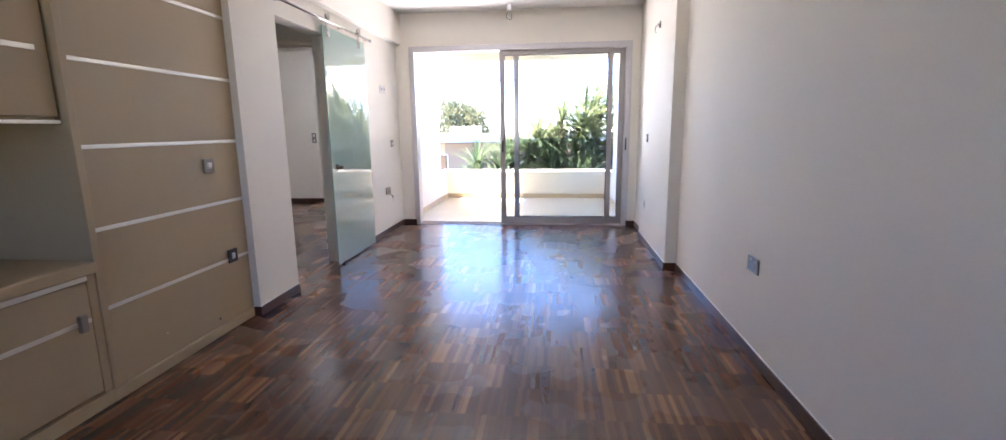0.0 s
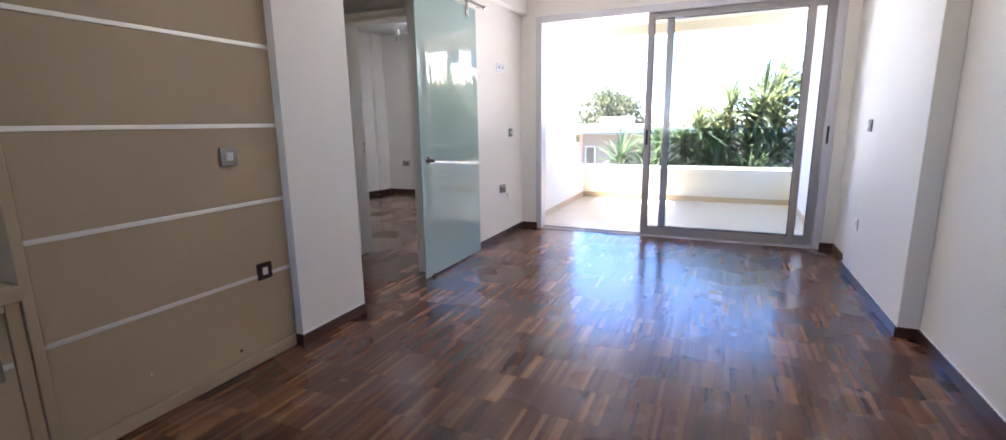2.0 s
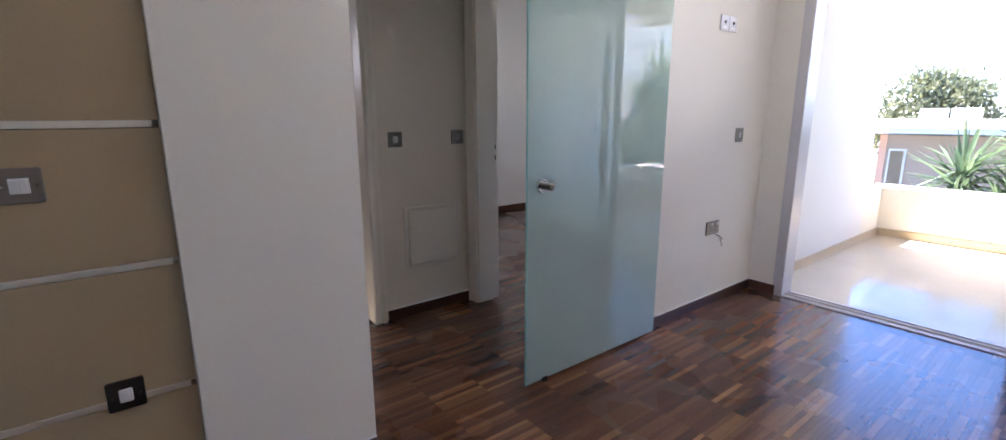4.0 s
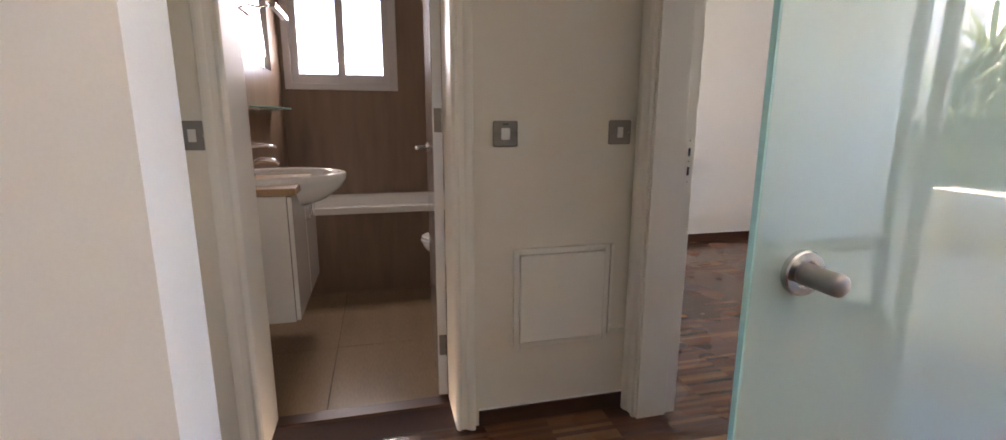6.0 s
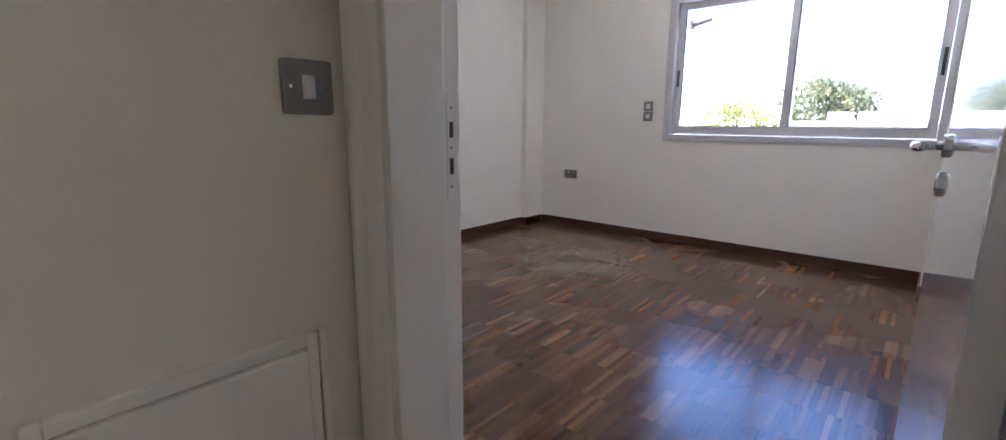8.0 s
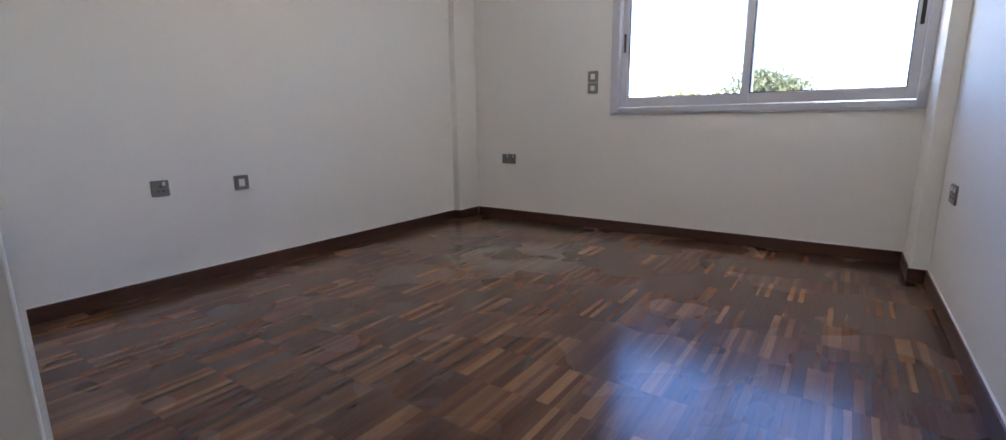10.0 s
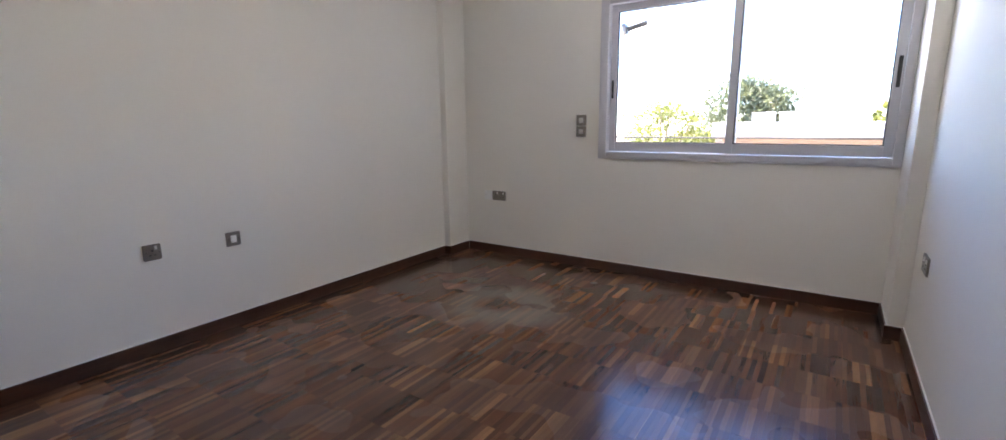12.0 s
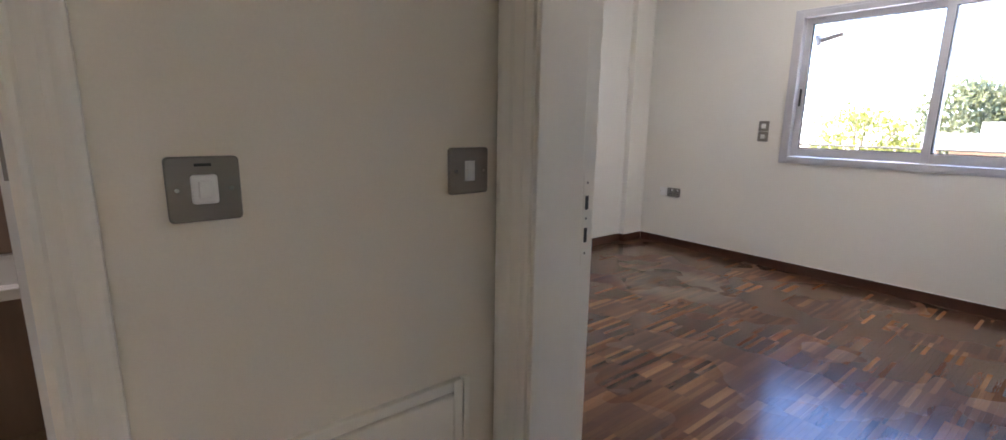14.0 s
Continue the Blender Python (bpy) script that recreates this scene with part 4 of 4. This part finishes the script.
part("lever", tube(bmesh.new(), [(0, -0.005, 0.13), (0, 0.03, 0.146), (0, 0.09, 0.145), (0, 0.13, 0.138)], [0.012, 0.011, 0.009, 0.006], 12), CHROME, tap, smooth=True)

mi = thing("bathroom_mirror", pose(-4.20, TBY0, 1.41), "frameless bathroom mirror on the tiled wall", "mirror")
part("glass", boxes((-0.48, 0.48, 0.001, 0.007, 0.06, 0.95), bevel=0.001), MIRROR, mi)
for s in (-0.28, 0.28):
    part("clip", boxes((s - 0.012, s + 0.012, 0.001, 0.011, 0.05, 0.068), bevel=0.001), CHROME, mi)
sh = thing("glass_shelf", pose(-4.33, TBY0, 1.225), "narrow glass shelf under the bathroom mirror", "shelf")
part("board", boxes((-0.30, 0.30, 0.0, 0.12, 0.0, 0.008), bevel=0.001), GLASS_EDGE, sh)
for s in (-0.27, 0.27):
    part("bracket", boxes((s - 0.01, s + 0.01, 0.0, 0.05, -0.014, 0.0), bevel=0.002), CHROME, sh)
ml = thing("mirror_lamp", pose(-4.45, TBY0, 1.80), "slim chrome lamp over the bathroom mirror", "lamp")
part("arm", tube(bmesh.new(), [(0, 0.0, 0.02), (0, 0.06, 0.03), (0, 0.12, 0.01)], 0.007, 10), CHROME, ml, smooth=True)
part("head", boxes((-0.20, 0.20, 0.10, 0.14, -0.012, 0.012), bevel=0.005), CHROME, ml)
part("diffuser", boxes((-0.19, 0.19, 0.105, 0.135, -0.016, -0.0125)), ROCKER, ml)

bt = thing("bathtub", pose(0, 0, 0), "white built-in bathtub with a brown tiled front", "bathtub")
part("front_panel", boxes((-4.43, -4.405, TBY0 + 0.001, TBY1 - 0.001, 0.001, 0.545), bevel=0.002), BATH_WALL, bt, "brown stone-look tiled front")
bm = bmesh.new()
loops = []
for inset, z in ((0.0, 0.545), (0.0, 0.585), (0.006, 0.59), (0.055, 0.59), (0.07, 0.575), (0.10, 0.30), (0.14, 0.20)):
    x0, x1, y0, y1 = TBX + 0.002 + inset, -4.395 - inset, TBY0 + 0.002 + inset, TBY1 - 0.002 - inset
    r = 0.01 + inset * 0.9
    ring = []
    for cx, cy, a0 in ((x1 - r, y1 - r, 0), (x0 + r, y1 - r, 90), (x0 + r, y0 + r, 180), (x1 - r, y0 + r, 270)):
        for k in range(6):
            a = radians(a0 + 18 * k)
            ring.append(bm.verts.new((cx + r * math.cos(a), cy + r * math.sin(a), z)))
    loops.append(ring)
for lo, hi in zip(loops, loops[1:]):
    for k in range(24):
        bm.faces.new((lo[k], lo[(k + 1) % 24], hi[(k + 1) % 24], hi[k]))
bm.faces.new(loops[-1])
part("tub", bm, CERAMIC, bt, "white enamelled tub")

wc = thing("toilet", pose(-4.06, TBY1, 0.022), "white wall-hung toilet with a closed lid", "toilet")
bm = bmesh.new()
rings = []
for s, z, fy in ((0.45, 0.12, 0.30), (0.72, 0.17, 0.40), (0.92, 0.27, 0.52), (1.0, 0.36, 0.605), (1.0, 0.392, 0.61)):
    ring = []
    for k in range(32):
        a = 2 * math.pi * k / 32
        c, q = math.cos(a), math.sin(a)
        ring.append(bm.verts.new((0.18 * s * c * (1.0 if q > 0 else 1.0), -fy / 2 - q * fy / 2 * (1 if q > 0 else 1), z)))
    rings.append(ring)
for lo, hi in zip(rings, rings[1:]):
    for k in range(32):
        bm.faces.new((lo[k], lo[(k + 1) % 32], hi[(k + 1) % 32], hi[k]))
bm.faces.new(rings[-1])
bm.faces.new(list(reversed(rings[0])))
part("bowl", bm, CERAMIC, wc, smooth=True)
for nm, z0, z1, g in (("seat", 0.394, 0.412, 1.02), ("lid", 0.414, 0.432, 1.0)):
    bm = bmesh.new()
    lo = [bm.verts.new((0.185 * g * math.cos(2 * math.pi * k / 32), -0.31 - 0.305 * g * math.sin(2 * math.pi * k / 32), z0)) for k in range(32)]
    md = [bm.verts.new((0.185 * g * math.cos(2 * math.pi * k / 32), -0.31 - 0.305 * g * math.sin(2 * math.pi * k / 32), z1 - 0.005)) for k in range(32)]
    hi = [bm.verts.new((0.17 * g * math.cos(2 * math.pi * k / 32), -0.31 - 0.29 * g * math.sin(2 * math.pi * k / 32), z1)) for k in range(32)]
    for a, b in ((lo, md), (md, hi)):
        for k in range(32):
            bm.faces.new((a[k], a[(k + 1) % 32], b[(k + 1) % 32], b[k]))
    bm.faces.new(hi)
    bm.faces.new(list(reversed(lo)))
    part(nm, bm, CERAMIC, wc)


# ---- outdoors ----
def blade(bm, base, way, up, length, width, droop):
    """One sword-shaped leaf, folded along its middle."""
    side = way.cross(up).normalized()
    rows = []
    for f, w in ((0.0, 0.55), (0.3, 1.0), (0.65, 0.75), (1.0, 0.03)):
        p = base + way * length * f + Vector((0, 0, -droop * length * f * f))
        rows.append((bm.verts.new(p - side * width * w / 2), bm.verts.new(p - up * width * 0.22 * w), bm.verts.new(p + side * width * w / 2)))
    for a, b in zip(rows, rows[1:]):
        bm.faces.new((a[0], a[1], b[1], b[0]))
        bm.faces.new((a[1], a[2], b[2], b[1]))


def yucca(x, y, heads, rnd, label):
    ob = thing("yucca", pose(x, y, -3.0), label, "tree", "yuccas beyond the parapet")
    tr = bmesh.new()
    for hx, hy, hz, size in heads:
        bend = [(0.1 * hx, 0.1 * hy, 0), (0.35 * hx, 0.35 * hy, hz * 0.4), (0.8 * hx, 0.8 * hy, hz * 0.75), (hx, hy, hz)]
        tube(tr, bend, [0.09, 0.075, 0.06, 0.05], 8)
    part("trunk", tr, BARK, ob, smooth=True)
    for hx, hy, hz, size in heads:
        bm = bmesh.new()
        for k in range(72):
            a = rnd.uniform(0, 2 * math.pi)
            el = radians(rnd.triangular(-55, 88, 32))
            way = Vector((math.cos(a) * math.cos(el), math.sin(a) * math.cos(el), math.sin(el)))
            up = Vector((0, 0, 1)) - way * way.z
            up = up.normalized() if up.length > 0.1 else Vector((1, 0, 0))
            blade(bm, Vector((hx, hy, hz + rnd.uniform(-0.22, 0.1))) + way * 0.03, way, up, size * rnd.uniform(0.7, 1.1), rnd.uniform(0.042, 0.062), rnd.uniform(0.0, 0.22))
        part("crown", bm, YUCCA, ob)
    return ob


rnd = random.Random(7)


def heads_for(x0, x1, tops, rnd):
    """Leaf heads that fill a thicket from x0 to x1, lower ones under higher ones."""
    out = []
    xs = [p[0] for p in tops]
    zs = [p[1] for p in tops]
    mid = (x0 + x1) / 2
    z = -0.30
    while z < max(zs):
        x = x0 + rnd.uniform(0, 0.2)
        while x < x1:
            if z < np.interp(x, xs, zs) - 0.45:
                out.append((x - mid, rnd.uniform(-0.35, 0.35), 3.0 + z + rnd.uniform(-0.12, 0.12), rnd.uniform(0.66, 0.88)))
            x += rnd.uniform(0.38, 0.54)
        z += 0.37
    return out


TOPS = ((-1.6, 0.6), (-1.2, 1.0), (-0.6, 1.2), (-0.2, 1.55), (0.1, 1.8), (0.5, 2.0), (0.9, 2.25), (1.3, 2.55), (1.8, 2.6), (2.4, 2.4), (3.2, 2.1))
for x0, x1, y, text in ((-1.35, -0.55, 10.6, "low yucca with pale green sword leaves"), (-0.55, 0.45, 10.7, "middle-sized yucca with spreading green leaf heads"),
                        (0.45, 1.2, 10.6, "tall many-headed yucca with green sword leaves"), (1.2, 2.1, 10.75, "tall dense yucca with bright green leaf heads"),
                        (2.1, 3.1, 10.9, "dense yucca thicket with broad leaf heads")):
    yucca((x0 + x1) / 2, y, heads_for(x0, x1, TOPS, rnd), rnd, text)


def leafy(name, x, y, z0, height, spread, mat, rnd, label, clumps, leaf, category="tree"):
    ob = thing(name, pose(x, y, z0), label, category)
    tr = bmesh.new()
    tube(tr, [(0, 0, 0), (0.06, 0, height * 0.3), (0, 0.05, height * 0.6)], [0.18, 0.14, 0.09], 8)
    tips = []
    for k in range(clumps):
        a, f = rnd.uniform(0, 2 * math.pi), rnd.random() ** 0.5
        hz = rnd.uniform(0.45, 1.0)
        w = spread * math.sin(math.pi * (0.25 + 0.62 * (hz - 0.45) / 0.55)) * f
        tips.append(Vector((w * math.cos(a), w * math.sin(a), height * hz)))
    for p in tips[:9]:
        tube(tr, [(0, 0.02, height * 0.4), (p.x * 0.5, p.y * 0.5, height * 0.4 + (p.z - height * 0.4) * 0.6), p], [0.08, 0.05, 0.02], 6)
    part("trunk", tr, BARK, ob)
    bm = bmesh.new()
    for p in tips:
        for k in range(40):
            c = p + Vector((rnd.gauss(0, 0.34), rnd.gauss(0, 0.34), rnd.gauss(0, 0.24))) * spread * 0.42
            q = Euler((rnd.uniform(0, 6), rnd.uniform(0, 6), rnd.uniform(0, 6))).to_matrix()
            v = [bm.verts.new(c + q @ Vector(d) * leaf * rnd.uniform(0.7, 1.3)) for d in ((-1, 0, 0), (0, -0.45, 0.1), (1, 0, 0), (0, 0.45, 0.1))]
            bm.faces.new(v)
    part("crown", bm, mat, ob)
    return ob


leafy("tree", -5.6, 30.0, -3.0, 5.9, 2.2, TREE_LEAF, rnd, "round grey-green tree behind the neighbouring roof", 170, 0.115)
leafy("bush", -7.2, 22.3, -3.0, 4.75, 1.5, BUSH_LEAF, rnd, "yellow-green leafy bush in the sun", 90, 0.085, "bush")
leafy("bush", -0.55, 32.0, -3.0, 4.8, 0.7, BUSH_LEAF, rnd, "small yellow-green treetop beyond the roof", 16, 0.16, "bush")
leafy("bush", -1.7, 11.3, -3.0, 3.45, 0.45, BUSH_LEAF, rnd, "thin yellow-leaved shrub beside the yuccas", 14, 0.05, "bush")

house = thing("neighbour_house", pose(0, 0, -3.0), "low house with brown walls and a white flat roof", "house")
part("wall", boxes((-4.6, 4.0, 20.0, 27.0, 0.0, 3.75)), BROWN_WALL, house, "brown rendered wall")
part("roof", boxes((-5.0, 4.5, 19.2, 27.5, 3.75, 4.02), (-5.0, 4.5, 19.2, 19.45, 4.02, 4.12), bevel=0.02), ROOF_WHITE, house, "white flat roof slab")
w1 = part("window", boxes((-4.35, -3.95, 19.95, 20.02, 2.2, 3.3), bevel=0.01), ALU, house)
part("pane", boxes((-4.30, -4.00, 19.93, 19.948, 2.25, 3.25)), BARK, w1)
part("post", boxes((-4.95, -4.75, 19.5, 19.7, 0.0, 3.75), bevel=0.02), BROWN_WALL, house)


def roof_unit(x, y):
    ob = thing("roof_air_conditioner", pose(x, y, 1.021), "white air conditioner box on the flat roof", "air conditioner", "air conditioners on the roof")
    part("case", boxes((-0.34, 0.34, -0.14, 0.14, 0.05, 0.40), bevel=0.02), AGED, ob)
    part("fan_grille", lathe(bmesh.new(), [(0.15, 0), (0.15, 0.012), (0.135, 0.016), (0.135, 0.004), (0.05, 0.004), (0.05, 0.014)], Matrix.Translation((0.08, -0.14, 0.225)) @ Matrix.Rotation(radians(90), 4, "X")), NICKEL, ob)
    for s in (-0.3, 0.3):
        part("foot", boxes((s - 0.03, s + 0.03, -0.14, 0.14, 0.0, 0.05)), BLACK, ob)
    return ob


roof_unit(-3.4, 23.2)
roof_unit(-4.25, 23.6)
tank = thing("roof_water_tank", pose(1.9, 24.5, 1.021), "pale blue-grey roof tank on a stand", "tank")
part("body", boxes((-0.35, 0.35, -0.3, 0.3, 0.4, 1.6), bevel=0.05), ALU, tank)
for s in (-0.28, 0.28):
    part("leg", boxes((s - 0.04, s + 0.04, -0.25, 0.25, 0.0, 0.4)), NICKEL, tank)

block = thing("apartment_building", pose(13.0, 25.0, -3.0), "cream apartment building with balconies", "building")
part("wall", boxes((-4.0, 4.0, -4.0, 4.0, 0.0, 8.2)), CREAM, block)
part("roof", boxes((-4.2, 4.2, -4.2, 4.2, 8.2, 8.45), bevel=0.03), ROOF_WHITE, block)
for k in range(2):
    part("balcony", boxes((-4.9, -4.0, -3.0, 3.0, 3.0 + 3 * k, 3.15 + 3 * k), (-4.9, -4.8, -3.0, 3.0, 3.15 + 3 * k, 4.0 + 3 * k), bevel=0.02), CREAM, block)
    for yy in (-2.0, 0.6):
        wd = part("window", boxes((-4.03, -3.99, yy, yy + 1.4, 3.3 + 3 * k, 5.4 + 3 * k), bevel=0.01), ALU, block)
        part("pane", boxes((-4.036, -4.031, yy + 0.06, yy + 1.34, 3.36 + 3 * k, 5.34 + 3 * k)), BLACK, wd)

for (a, b, sag, nm) in (((-16, 13.2, 2.05), (8, 14.5, 3.20), 0.15, "thin"), ((-16, 12.0, 2.6), (6, 13.0, 3.9), 0.12, "thin"), ((-16, 12.2, 1.02), (8, 12.6, 0.98), 0.05, "double")):
    pts = []
    for k in range(13):
        f = k / 12
        p = Vector(a).lerp(Vector(b), f)
        pts.append((p.x, p.y, p.z - sag * 4 * f * (1 - f)))
    solid("overhead_cable", tube(bmesh.new(), pts, 0.008 if nm == "thin" else 0.014, 6), CABLE, "thin dark overhead cable across the street", "cable", "overhead cables")
for x, y, h in ((-16, 12.5, 6.2), (8, 13.4, 7.2)):
    ob = thing("utility_pole", pose(x, y, -3.0), "wooden utility pole carrying the cables", "pole", "utility poles")
    part("shaft", rod(bmesh.new(), (0, 0, 0), (0, 0, h), 0.13, 0.09), BARK, ob)
    part("crossarm", boxes((-0.05, 0.05, -0.9, 0.9, h - 0.5, h - 0.38), bevel=0.01), BARK, ob)


# ---- strip parquet ----
def strips(x0, x1, y0, y1, course, widths, rnd):
    """Rows of (x0, x1, y0, y1) for strips laid along y in courses that run through all rooms."""
    out = []
    for j in range(math.floor((y0 - REAR) / course), math.ceil((y1 - REAR) / course)):
        a, b = max(REAR + j * course, y0), min(REAR + (j + 1) * course, y1)
        if b - a < 0.004:
            continue
        x = x0
        while x < x1 - 0.004:
            w = min(rnd.choice(widths), x1 - x)
            out.append((x, x + w, a, b))
            x += w
    return out


def strip_mesh(name, rows, rnd, gap=0.00022):
    verts, faces = [], []
    for x0, x1, y0, y1 in rows:
        level = FB if y0 > 4.79 and x1 < BX1 + 0.001 and x1 > x0 + 0.0 and x0 < BX1 else 0.0
        n = len(verts)
        t = [rnd.uniform(-0.000012, 0.000012) for _ in range(4)]
        c = ((x0 + gap, y0 + gap), (x1 - gap, y0 + gap), (x1 - gap, y1 - gap), (x0 + gap, y1 - gap))
        verts += [(p[0], p[1], level - 0.007) for p in c] + [(p[0], p[1], level + z) for p, z in zip(c, t)]
        faces += [(n + 4, n + 5, n + 6, n + 7)] + [(n + k, n + (k + 1) % 4, n + 4 + (k + 1) % 4, n + 4 + k) for k in range(4)]
    me = bpy.data.meshes.new(name)
    me.from_pydata(verts, [], faces)
    me.materials.append(PARQUET)
    return me


WIDTHS = (0.018, 0.021, 0.022, 0.023, 0.024, 0.026, 0.030)
floor_ob = bpy.data.objects["floor"]
living = strips(XL - 0.01, XR, REAR, 6.452, COURSE, WIDTHS, rnd)
hall = strips(XH, XL - 0.01, 2.985, 4.80, COURSE, WIDTHS, rnd)
bed = strips(BX0, BX1, 4.80 - 0.008, BY1, COURSE, WIDTHS, rnd)
near = [r for r in living if -1.66 < r[0] < -0.95 and 3.3 < r[2] < 4.4][:110] + hall[:190]
chosen = set(near)
shared = {}
for x0, x1, y0, y1 in near:
    key = (round(x1 - x0, 3), round(y1 - y0, 3))
    if key not in shared:
        shared[key] = strip_mesh("plank", [(0, x1 - x0, 0, y1 - y0)], rnd)
    p = new("plank", shared[key])
    p.location = (x0, y0, 0)
    p.parent = floor_ob
rest = new("parquet_strips", strip_mesh("parquet_strips", [r for r in living + hall + bed if r not in chosen], rnd))
rest.parent = floor_ob
tagged(rest, "dark reddish-brown hardwood strip parquet", kind="stuff")
